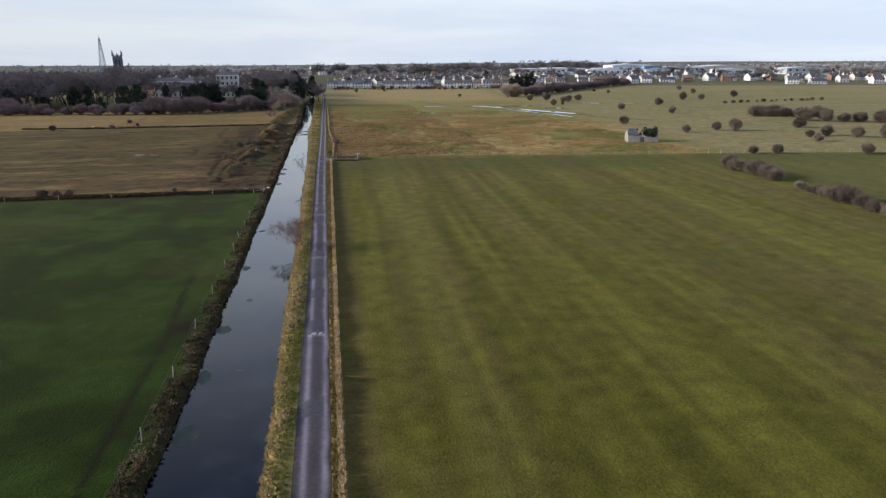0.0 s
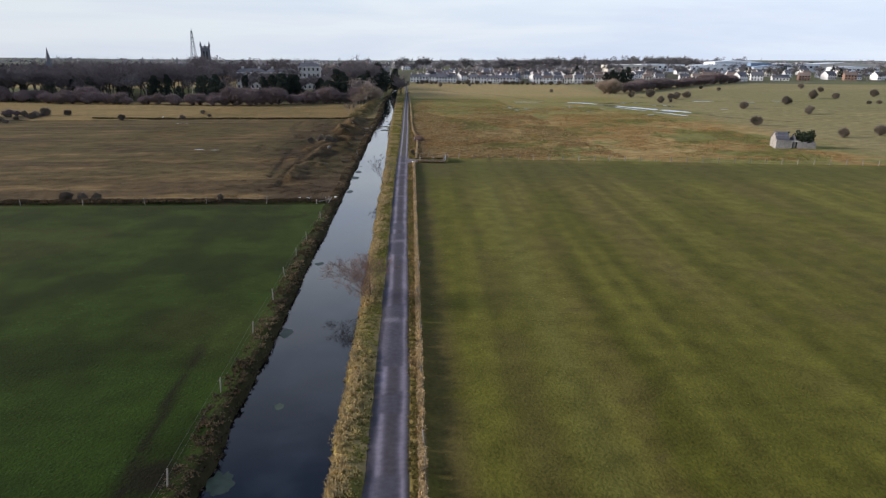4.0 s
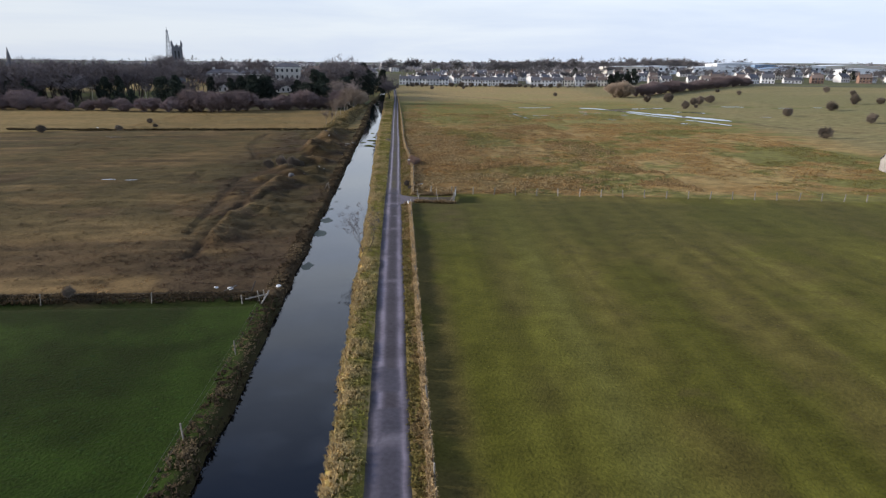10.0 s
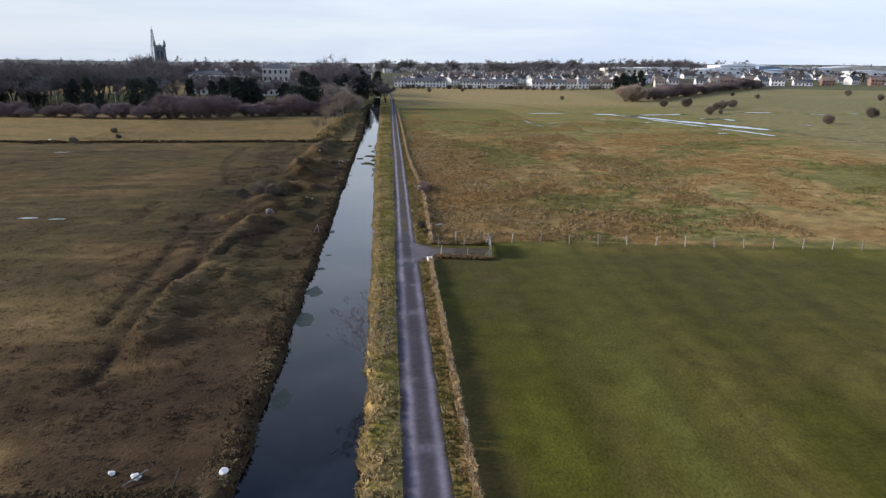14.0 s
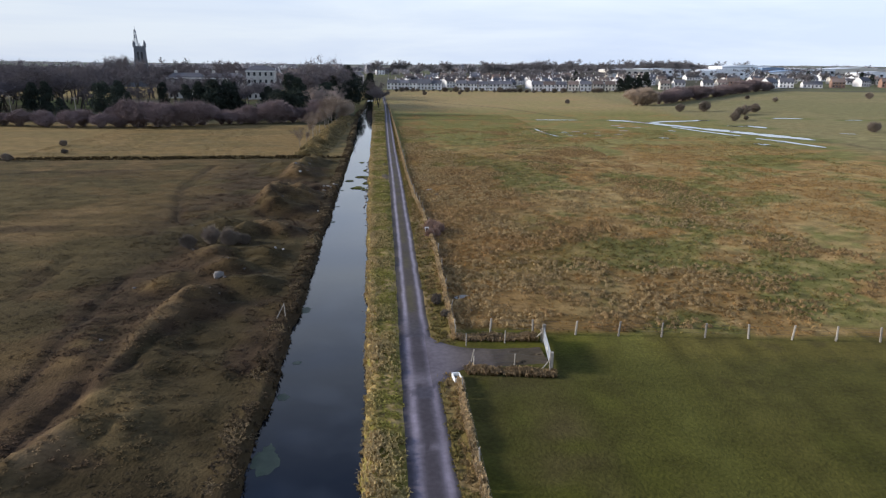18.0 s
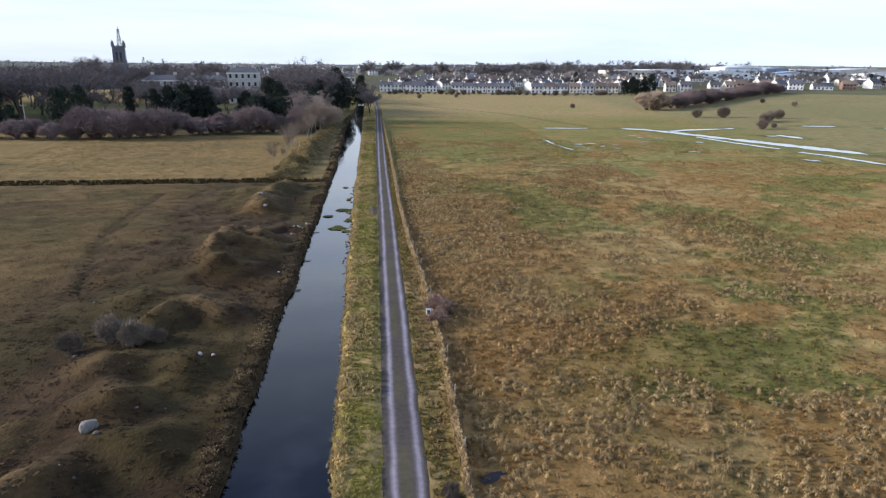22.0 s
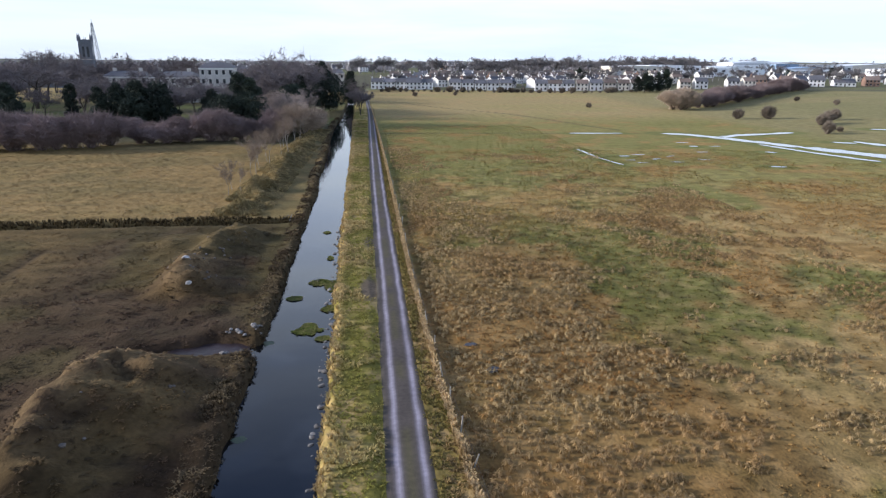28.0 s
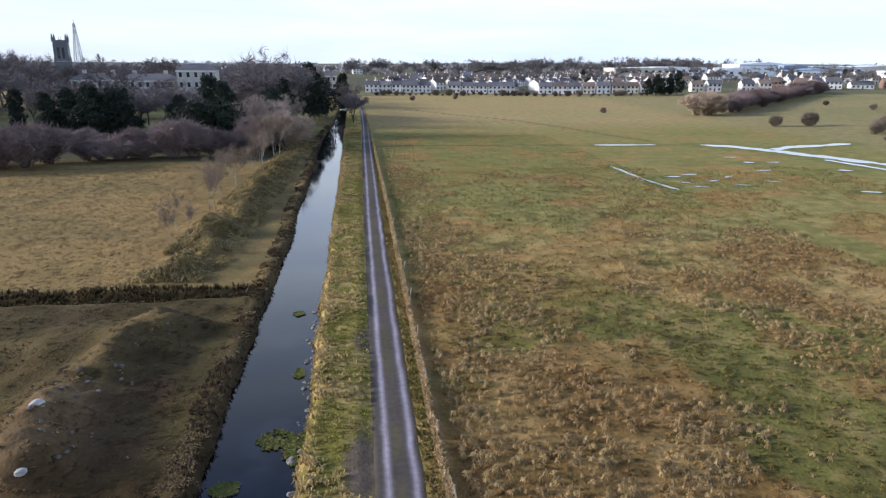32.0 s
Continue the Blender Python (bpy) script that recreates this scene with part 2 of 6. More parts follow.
class Shape:
    """Gathers boxes, prisms and bars into one mesh."""

    def __init__(self):
        self.v, self.f = [], []

    def add(self, verts, faces):
        o = len(self.v)
        self.v += [tuple(p) for p in verts]
        self.f += [tuple(i + o for i in f) for f in faces]
        return self

    def box(self, x0, x1, y0, y1, z0, z1):
        v = [(x, y, z) for z in (z0, z1) for x, y in ((x0, y0), (x1, y0), (x1, y1), (x0, y1))]
        return self.add(v, [(3, 2, 1, 0), (4, 5, 6, 7), (0, 1, 5, 4), (1, 2, 6, 5), (2, 3, 7, 6), (3, 0, 4, 7)])

    def bar(self, p, q, r0, r1=None, n=4):
        p, q = Vector(p), Vector(q)
        d = (q - p).normalized()
        a = d.orthogonal().normalized()
        b = d.cross(a)
        r1 = r0 if r1 is None else r1
        ring = [(math.cos(2 * math.pi * k / n), math.sin(2 * math.pi * k / n)) for k in range(n)]
        v = [p + r0 * (c * a + s * b) for c, s in ring] + [q + r1 * (c * a + s * b) for c, s in ring]
        f = [(k, (k + 1) % n, n + (k + 1) % n, n + k) for k in range(n)]
        return self.add(v, f + [tuple(range(n))[::-1], tuple(range(n, 2 * n))])

    def make(self, name, mat, bevel=0.0):
        me = bpy.data.meshes.new(name)
        me.from_pydata(self.v, [], self.f)
        if bevel:
            bm = bmesh.new()
            bm.from_mesh(me)
            bmesh.ops.bevel(bm, geom=bm.edges[:], offset=bevel, segments=1, affect="EDGES")
            bm.to_mesh(me)
            bm.free()
        me.materials.append(mat)
        return me


def part(name, me, parent, label="", at=None):
    ob = new(name, me)
    ob.parent = parent
    if at is not None:
        ob.matrix_basis = at
    return tagged(ob, label)


def thing(name, label, category, group="", at=None, kind="", me=None):
    ob = new(name, me)
    if at is not None:
        ob.matrix_basis = at
    return tagged(ob, label, category, group, kind)


def turn(x, y, z, deg=0.0, s=1.0, sz=None):
    return pose(x, y, z, 0, 0, deg) @ Matrix.Diagonal((s, s, sz or s, 1))


def place(ob, x, y, z, deg=0.0, s=1.0, sz=None):
    """A copy of a thing with its own turn and size."""
    c = copy_thing(ob, Matrix.Identity(4))
    c.matrix_basis = turn(x, y, z, deg, s, sz)
    return c

# ---- the plan: canal along +y, the lane beside it, fields on both sides ----
WATER_Z = -0.62


def canal_left(y):
    return -3.55 + 0.5 * (fbm(y, 0 * y, 5, 11) - 0.5) + 0.35 * (fbm(y, 0 * y, 1.3, 12) - 0.5) - 0.5 * smooth((y - 290) / 25) - 1.3 * smooth((y - 320) / 70) + 1.5 * smooth((y - 405) / 40)


def canal_right(y):
    base = np.interp(y, [0, 60, 110, 165, 215, 250, 350, 450, 560], [3.15, 3.0, 2.75, 2.3, 1.55, 1.15, 0.6, -0.3, -1.6])
    return base + 0.4 * (fbm(y, 0 * y, 6, 13) - 0.5) + 0.35 * (fbm(y, 0 * y, 1.2, 14) - 0.5)


def lane_x(y):
    return 6.22 + 0.12 * np.sin(y / 31.0) + 0.25 * smooth((y - 280) / 60) - 1.6 * smooth((y - 420) / 200) ** 2


def fence_line_y(x):
    return 173.0 - 0.135 * (np.asarray(x) - 15.4)


def roadside_x(y):
    """The wire fence along the lane, overgrown with dead grass."""
    return np.interp(y, [0, 60, 120, 163, 172, 182, 199, 215, 228, 250, 310, 400, 600],
                     [8.1, 8.25, 8.45, 8.6, 9.2, 9.35, 9.75, 9.4, 8.8, 8.45, 8.4, 7.9, 6.6])


# spoil heaps on the canal's left bank: x, y, half width, half length, height, turn
HEAPS = [(-11.2, 226.0, 3.2, 4.6, 0.95, 0.2), (-11.5, 218.5, 3.4, 3.0, 1.0, 0.0), (-8.0, 225.5, 3.2, 5.0, 0.5, 0.0), (-14.8, 196.5, 2.8, 3.6, 0.8, 0.0), (-12.4, 190.8, 2.4, 2.6, 0.8, 0.2),
         (-13.0, 181.8, 1.8, 3.2, 0.9, 0.0), (-9.6, 186.6, 2.4, 1.8, 0.5, 0.0), (-16.8, 187.5, 2.4, 2.6, 0.5, 0.0), (-18.5, 172.0, 1.8, 5.0, 0.4, 0.4),
         (-9.2, 196.0, 2.0, 3.5, 0.5, 0.2), (-17.5, 211.0, 2.6, 3.0, 0.5, 0.0), (-17.2, 264.0, 2.4, 4.0, 0.5, 0.1)]
# long heaps along a bent crest: crest, height, width towards the field, width towards the canal
RIDGES = [(((-11.2, 265.5), (-12.9, 258.0), (-12.9, 251.0), (-12.4, 247.6)), 1.75, 2.3, 3.1),
          (((-13.2, 221.0), (-14.0, 227.5), (-12.6, 231.6), (-9.8, 230.6)), 1.6, 1.7, 2.5),
          (((-14.0, 204.0), (-12.4, 208.6), (-9.2, 206.2)), 1.3, 1.6, 2.0),
          (((-15.0, 147.0), (-15.4, 157.4), (-14.0, 160.8), (-11.6, 161.2)), 0.95, 1.2, 2.6),
          (((-14.1, 164.8), (-14.6, 173.0), (-14.5, 181.0)), 0.85, 1.3, 2.2)]
# old wheel ruts and a trench beside them: line, depth, half width
RUTS = [(((-15.6, 140.0), (-16.3, 150.0), (-16.9, 157.6), (-16.7, 161.3), (-16.0, 166.5)), 0.35, 0.6), (((-14.6, 166.0), (-13.2, 175.5)), 0.35, 0.5),
        (((-29.2, 183.5), (-30.6, 197.5)), 0.5, 0.6), (((-19.0, 150.0), (-20.5, 172.0), (-22.0, 190.0)), 0.25, 0.5), (((-24.0, 214.0), (-30.0, 236.0), (-31.0, 262.0)), 0.3, 0.6)]


def from_line(x, y, line):
    """Distance to a bent line, and the sign of the side that one stands on (+ towards the canal)."""
    best, sign = np.full(x.shape, 1e9), np.zeros(x.shape)
    for (ax, ay), (bx, by) in zip(line, line[1:]):
        ux, uy = bx - ax, by - ay
        k = np.clip(((x - ax) * ux + (y - ay) * uy) / (ux * ux + uy * uy), 0, 1)
        px, py = ax + k * ux, ay + k * uy
        d = np.hypot(x - px, y - py)
        near = d < best
        best, sign = np.where(near, d, best), np.where(near, np.sign(x - px), sign)
    return best, sign


def ridge_part(x, y, line, to_field, to_canal):
    d, sign = from_line(x, y, line)
    return np.exp(-(d / np.where(sign > 0, to_canal, to_field)) ** 2 * 1.1)


# wet hollows of the grassland: line of the flood, half width
FLOODS = [(((92, 373.4), (98, 370.5), (103, 362.5), (109, 350), (114.5, 339)), 2.3), (((113, 340.5), (119, 329.5), (125, 317), (131, 303.5)), 2.7), (((104.5, 362), (112, 366.8), (122, 369.3), (134, 372.4)), 1.5),
          (((106, 346), (109.5, 331), (114.8, 315.5)), 1.0), (((115.8, 309.6), (119.2, 302.5), (120.6, 295), (122.5, 287)), 1.0), (((64, 375.2), (72, 374.6), (80.5, 374.2)), 0.9),
          (((128.5, 349.5), (134, 345.8)), 1.3), (((136, 350), (137.6, 339)), 1.6), (((162, 376), (173, 371.4)), 1.6), (((183, 361), (189, 358.8)), 1.2), (((197, 357.6), (202, 356.8)), 1.0),
          (((55, 341), (55.3, 335.8), (55.4, 326.5), (56, 321), (57, 315.6)), 0.38), (((60.4, 328.4), (63.6, 328)), 0.6), (((85.5, 343.6), (88.2, 343.3)), 0.9), (((107.4, 296.4), (110.6, 293.2)), 0.9), (((98.6, 332.4), (101.4, 331.2)), 0.8),
          (((86.4, 311.6), (89.6, 310.4)), 0.6)]
DRAIN = ((131.5, 302), (134.5, 289.4), (137, 278), (142, 272), (152, 263))


def wet(x, y):
    """1 in the flooded hollows, fading to 0 on the ground about them."""
    out = np.zeros(np.shape(x))
    m = (x > 40) & (x < 215) & (y > 255) & (y < 385)
    if m.any():
        v = np.zeros(int(m.sum()))
        for line, w in FLOODS:
            d = from_line(x[m], y[m], line)[0]
            v = np.maximum(v, smooth(1.6 - d / (1.6 * w + 1.5)))
        out[m] = v
    return out


def ditch_y(x):
    return 273.6 + 0.9 * (fbm(x, 0 * x, 12, 31) - 0.5) + 1.2 * smooth((x + 14) / 10) - 8.0 * smooth((-x - 75) / 40)


def ridge_x(y):
    return np.interp(y, [280, 300, 330, 350, 385], [-12.6, -12.0, -11.2, -10.4, -9.4])


def height(x, y):
    """The lie of the land."""
    x, y = np.broadcast_arrays(np.asarray(x, float), np.asarray(y, float))
    xl, xr = canal_left(y), canal_right(y)
    rough = 0.14 + 0.86 * smooth((y - 127) / 6) * smooth((-x - 4.5) / 3) + 0.5 * smooth((y - 174) / 8) * smooth((x - 9) / 3) * smooth((340 - y) / 40)
    z = rough * (0.34 * (fbm(x, y, 5, 1) - 0.5) + 0.22 * (fbm(x, y, 1.6, 2, 2) - 0.5)) + (0.5 - 0.34 * smooth((180 - y) / 20) * (x > 0)) * (fbm(x, y, 40, 3) - 0.5) * smooth((np.abs(x) - 10) / 40)
    z = z * smooth((np.abs(x - lane_x(y)) - 0.9) / 1.0)
    flood = wet(x, y)
    z = z * (1 - flood) - 0.06 * flood
    bank = (x > -36) & (x < -2) & (y > 135) & (y < 285)
    if bank.any():
        bx, by, add = x[bank], y[bank], np.zeros(int(bank.sum()))
        for line, hh, wf, wc in RIDGES:
            add += hh * ridge_part(bx, by, line, wf, wc) * (0.45 + 0.8 * fbm(bx, by, 2.6, 5) + 0.75 * (fbm(bx, by, 1.1, 37) - 0.35))
        for line, dep, w in RUTS:
            add -= dep * np.exp(-(from_line(bx, by, line)[0] / w) ** 2)
        z = z.copy()
        z[bank] += add
    z = z - 0.06 * smooth((1.22 - np.abs(x - lane_x(y))) / 0.15) * smooth((610 - y) / 10)
    for hx, hy, rx, ry, hh, a in HEAPS:
        near = (np.abs(x - hx) < 14) & (np.abs(y - hy) < 20)
        if not near.any():
            continue
        dx, dy = x - hx, y - hy
        u, v = dx * math.cos(a) + dy * math.sin(a), -dx * math.sin(a) + dy * math.cos(a)
        r2 = (u / rx) ** 2 + (v / ry) ** 2
        z = z + np.where(near, (1.3 if hh > 1.2 else 1.7) * hh * np.exp(-r2 * 1.2) * (0.7 + 0.6 * fbm(x, y, 1.8, 5)), 0)
    # disturbed ground by the canal
    z = z + 0.7 * (fbm(x, y, 2.4, 6) - 0.5) * smooth((y - 140) / 15) * smooth((272 - y) / 3) * smooth((x + 21) / 6) * smooth((-x - 5) / 2)
    # heather bank
    on = smooth((y - 276.5) / 3) * smooth((388 - y) / 10)
    z = z + on * 1.7 * np.exp(-((x - ridge_x(y) - 2.2 * (fbm(y, 0 * y, 9, 33) - 0.5)) / 2.5) ** 2) * np.clip(2.1 * fbm(x, y, 3.5, 7) - 0.45, 0.05, 1.2)
    # ditches and the overgrown boundary
    z = z - 0.95 * np.exp(-((y - ditch_y(x)) / 0.75) ** 2) * smooth((-x - 4) / 1.0) * smooth((x + 300) / 100)
    z = z + 0.35 * np.exp(-((y - 127.2) / 0.8) ** 2) * smooth((-x - 5) / 1.5)
    z = z - 0.18 * np.exp(-((y - 125.6) / 0.5) ** 2) * smooth((-x - 5) / 1.5)
    z = z - 0.95 * np.exp(-((y - 235.8 - 0.5 * np.sin(x * 0.7)) / (1.0 + 0.7 * fbm(x, y, 1.5, 36))) ** 4) * smooth((-x - 3.2) / 0.6) * smooth((x + 12.5) / 2.5)
    # banks
    z = z + 0.22 * np.exp(-((x - xl + 0.9) / 0.7) ** 2) + 0.18 * smooth((x - xr) / 1.0) * smooth((5.0 - x) / 0.8)
    z = z + 0.16 * np.exp(-((x - roadside_x(y)) / 0.45) ** 2) * smooth((y - 10) / 5) * (1 - smooth((4.2 - np.abs(y - 169.1)) / 1.2))
    inside = np.minimum(x - xl, xr - x)
    drop = smooth((inside + 0.55) / 0.9) * smooth((540 - y) / 20)
    z = z * (1 - drop) - 1.5 * drop
    # pasture that rises to the right, the town and the hills behind it
    z = z + 3.2 * smooth((x - 118) / 170) * smooth((y - 150) / 190)
    z = z + 5.0 * smooth((y - 620) / 260) + 4.0 * smooth((y - 1000) / 900)
    far = smooth((y - 1500) / 2200)
    z = z + far * (1 + 13 * fbm(x, y, 900, 8) * smooth((x + 300) / 1500) + 5 * fbm(x, y, 300, 9))
    side = smooth((np.abs(x) - 900) / 2500) * smooth((y + 600) / 1500)
    return z + side * (2 + 8 * fbm(x, y, 800, 10))


def mixc(a, b, k):
    return a + (np.asarray(b) - a) * np.asarray(k)[..., None]


def tone(x, y):
    """The colour of what grows or lies there, with distance haze and lit heap tops put in."""
    wx, wy = x + 2.4 * (fbm(x, y, 7, 21) - 0.5), y + 2.0 * (fbm(x, y, 7, 22) - 0.5)
    n_big, n_mid, n_low = fbm(x, y, 26, 23), fbm(x, y, 6, 24), fbm(x, y, 1.5, 25)
    # right: improved grass, in strips along the field
    s = x * 0.995 - y * 0.035
    strip = fbm(s, y * 0.03, 5.0, 26)
    c = mixc(np.full(x.shape + (3,), (0.074, 0.072, 0.0095)), (0.098, 0.093, 0.0145), smooth((strip - 0.35) / 0.3))
    wide = fbm(s, y * 0.06, 13.0, 30)
    c = mixc(c, (0.104, 0.081, 0.022), 0.6 * smooth((wide + 0.25 * (n_mid - 0.5) - 0.42) / 0.2) * smooth((s - 16) / 5))
    c = mixc(c, (0.056, 0.043, 0.015), 0.6 * smooth((n_low - 0.64) / 0.08) * smooth((s - 14) / 8) * smooth((wide - 0.4) / 0.2))
    fine = fbm(s + 0.3 * (n_mid - 0.5), y * 0.025, 1.1, 34, 2)
    c = c * (0.66 + 0.64 * fine + 0.45 * (n_low - 0.5))[..., None]
    c = mixc(c, (0.120, 0.112, 0.030), 0.4 * np.exp(-((s - 16.5) / 1.6) ** 2))
    c = mixc(c, (0.066, 0.054, 0.017), 0.25 * smooth((n_mid - 0.62) / 0.15) * smooth((x - 14) / 20))
    c = mixc(c, (0.078, 0.064, 0.018), 0.6 * np.exp(-((s - 13.0) / 1.6) ** 2) * smooth((n_mid - 0.3) / 0.3))
    c = mixc(c, (0.098, 0.068, 0.028), 0.6 * smooth((12.3 - x) / 2.5) * smooth((n_mid - 0.2) / 0.3))
    c = mixc(c, (0.064, 0.046, 0.023), 0.9 * smooth((n_low - 0.2) / 0.3) * np.exp(-((wx - 11.5) / 4.5) ** 2 - ((wy - 165.0) / 2.6) ** 2))
    c = mixc(c, (0.042, 0.045, 0.0095), 0.55 * smooth((y - 132) / 22) * smooth((fence_line_y(x) - 1.5 - y) / 4))
    c = mixc(c, (0.062, 0.044, 0.022), 0.8 * np.exp(-((wx - 14) / 2.0) ** 2 - ((wy - 156) / 6.5) ** 2) * smooth((n_mid - 0.2) / 0.2))
    c = mixc(c, (0.050, 0.062, 0.014), 0.5 * smooth((wx - 108) / 8))
    # right: rough wet grassland
    over = smooth((wy - fence_line_y(x)) / 1.2)
    r = mixc(np.full(x.shape + (3,), (0.172, 0.104, 0.035)), (0.212, 0.146, 0.056), smooth((n_mid - 0.35) / 0.3))
    r = mixc(r, (0.084, 0.088, 0.021), 0.85 * smooth((fbm(x, y, 15, 32) + 0.6 * (n_mid - 0.5) + 0.3 * (n_low - 0.5) - 0.45) / 0.18))
    r = mixc(r, (0.118, 0.108, 0.032), 0.85 * smooth((wy - 262) / 40) * smooth((n_mid - 0.15) / 0.4))
    r = mixc(r, (0.225, 0.160, 0.078), 0.65 * smooth((wy - 395) / 60))
    r = mixc(r, (0.165, 0.140, 0.050), 0.5 * smooth((n_big - 0.5) / 0.2) * smooth((wy - 400) / 40))
    r = mixc(r, (0.138, 0.118, 0.054), 0.85 * smooth((wx - 0.06 * (y - 300) - 118) / 20))
    r = mixc(r, (0.104, 0.100, 0.042), 0.6 * smooth((wx - 150) / 60) * smooth((n_big - 0.35) / 0.2))
    r = mixc(r, (0.050, 0.038, 0.018), 0.5 * smooth((n_low - 0.62) / 0.1) * smooth((60 - x) / 20) * smooth((330 - y) / 40))
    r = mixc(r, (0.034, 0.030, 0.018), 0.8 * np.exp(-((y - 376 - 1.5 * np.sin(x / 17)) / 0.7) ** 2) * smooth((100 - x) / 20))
    r = mixc(r, (0.215, 0.118, 0.040), 0.55 * smooth((34 - x) / 16) * smooth((n_big + 0.4 * (n_mid - 0.5) - 0.35) / 0.2) * smooth((300 - y) / 40))
    r = mixc(r, (0.045, 0.036, 0.022), 0.85 * np.exp(-((x - np.interp(y, [380, 442, 507], [82.9, 63.5, 25.9])) / 0.9) ** 2) * smooth((y - 380) / 4) * smooth((512 - y) / 4))
    speck = fbm(x, y, 1.1, 57, 2)
    r = r * (1 + (0.8 * (speck - 0.52)) * smooth((345 - y) / 40))[..., None]
    r = mixc(r, (0.245, 0.165, 0.076), 0.3 * smooth((speck - 0.58) / 0.1) * smooth((70 - x) / 10) * smooth((330 - y) / 40))
    r = mixc(r, (0.074, 0.086, 0.024), 0.75 * wet(x, y))
    r = mixc(r, (0.048, 0.038, 0.022), 0.8 * np.exp(-(from_line(x, y, DRAIN)[0] / 1.3) ** 2))
    c = mixc(c, r * (1.38 - 0.34 * smooth((45 - x) / 22) * smooth((290 - y) / 45))[..., None], over)
    # left: wet green field, rough ground, pale meadow
    g = mixc(np.full(x.shape + (3,), (0.0115, 0.0210, 0.0034)), (0.025, 0.042, 0.0066), smooth((n_mid - 0.35) / 0.35))
    g = g * (0.74, 0.90, 0.62)
    g = mixc(g, (0.046, 0.050, 0.012), 0.3 * smooth((n_big - 0.55) / 0.15))
    for off in (-0.15, 0.15):
        line = np.interp(y, [0, 32, 40, 51, 57, 63, 73, 80], [-7.0, -7.3, -7.7, -7.5, -7.6, -8.0, -8.7, -9.2]) + off
        g = mixc(g, (0.007, 0.008, 0.004), 0.9 * np.exp(-((x + 0.4 * (n_mid - 0.5) - line) / 0.25) ** 2) * smooth((79 - y) / 8) * smooth((n_low - 0.2) / 0.2))
    g = mixc(g, (0.007, 0.006, 0.004), 0.95 * smooth(1.6 * np.exp(-((x + 6.4) / 1.1) ** 2 - ((y - 57.9) / 1.4) ** 2)))
    band = fbm(x * 0.18, y, 5, 27)
    b = mixc(np.full(x.shape + (3,), (0.070, 0.050, 0.026)), (0.150, 0.110, 0.050), smooth((band - 0.36) / 0.28))
    b = b * (1 - 0.28 * smooth((y - 165) / 45))[..., None]
    b = mixc(b, (0.072, 0.054, 0.022), 0.6 * smooth((n_big - 0.46) / 0.15))
    b = mixc(b, (0.042, 0.030, 0.020), 0.90 * smooth((wx + 25 + 8 * smooth((y - 150) / 40)) / 13) * smooth((n_mid - 0.22) / 0.28))
    b = mixc(b, (0.062, 0.054, 0.021), 0.4 * smooth((wx + 14) / 5) * smooth((n_mid - 0.5) / 0.1) * smooth((wy - 190) / 20))
    # straw on the heap tops, with some of their sunlit look put into the colour
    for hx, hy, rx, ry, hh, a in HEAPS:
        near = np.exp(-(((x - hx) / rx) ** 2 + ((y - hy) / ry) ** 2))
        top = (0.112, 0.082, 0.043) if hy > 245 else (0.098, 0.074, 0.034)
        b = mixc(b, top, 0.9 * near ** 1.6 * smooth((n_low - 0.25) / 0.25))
    bank = (x > -36) & (x < -2) & (y > 135) & (y < 285)
    if bank.any():
        bx, by, bb = x[bank], y[bank], b[bank]
        # ridge crests: pale earth, lightened in colour as if sunlit
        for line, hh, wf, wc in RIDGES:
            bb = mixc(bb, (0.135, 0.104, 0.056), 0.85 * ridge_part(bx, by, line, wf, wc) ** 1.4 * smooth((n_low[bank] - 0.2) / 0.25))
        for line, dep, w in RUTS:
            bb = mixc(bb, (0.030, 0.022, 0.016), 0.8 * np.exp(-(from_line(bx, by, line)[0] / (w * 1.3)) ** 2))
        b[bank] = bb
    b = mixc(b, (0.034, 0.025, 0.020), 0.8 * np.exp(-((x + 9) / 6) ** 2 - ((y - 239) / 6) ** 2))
    mdw = mixc(np.full(x.shape + (3,), (0.205, 0.136, 0.054)), (0.172, 0.120, 0.046), smooth((n_mid - 0.4) / 0.25))
    sweep = fbm(x * 0.25, y, 4.0, 35)
    mdw = mixc(mdw, (0.140, 0.104, 0.043), 0.6 * smooth((sweep - 0.5) / 0.14))
    b = mixc(b, (0.072, 0.064, 0.026), 0.6 * smooth((x + 7.6) / 1.5) * smooth((y - 242) / 4) * smooth((n_mid - 0.25) / 0.2))
    fine_b = fbm(x * 0.45, y, 1.5, 38, 2)
    b = mixc(b, (0.050, 0.046, 0.019), 0.55 * smooth((fbm(x, y, 9, 39) - 0.46) / 0.12) * smooth((y - 140) / 20))
    b = b * (1.10, 0.97, 0.91) * ((0.52 + 0.84 * fine_b) * (1 - 0.22 * smooth((x + 30) / 8) * smooth((y - 160) / 15) * smooth((232 - y) / 10)))[..., None]
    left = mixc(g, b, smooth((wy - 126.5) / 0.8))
    left = mixc(left, mdw, smooth((wy - ditch_y(x)) / 0.8))
    left = mixc(left, (0.040, 0.031, 0.022), 0.85 * smooth((-x - 128) / 5) * smooth((y - 215 + 0.6 * (x + 146)) / 12) * smooth((292 - y + 0.4 * (x + 130)) / 8))
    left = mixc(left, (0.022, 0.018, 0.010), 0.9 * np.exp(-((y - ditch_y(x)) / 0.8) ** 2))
    left = mixc(left, (0.088, 0.064, 0.034), 0.7 * np.exp(-((wy - 127.0) / 0.9) ** 2))
    left = mixc(left, (0.046, 0.044, 0.026), smooth((wy - 352 + 0.1 * (x + 70)) / 14))
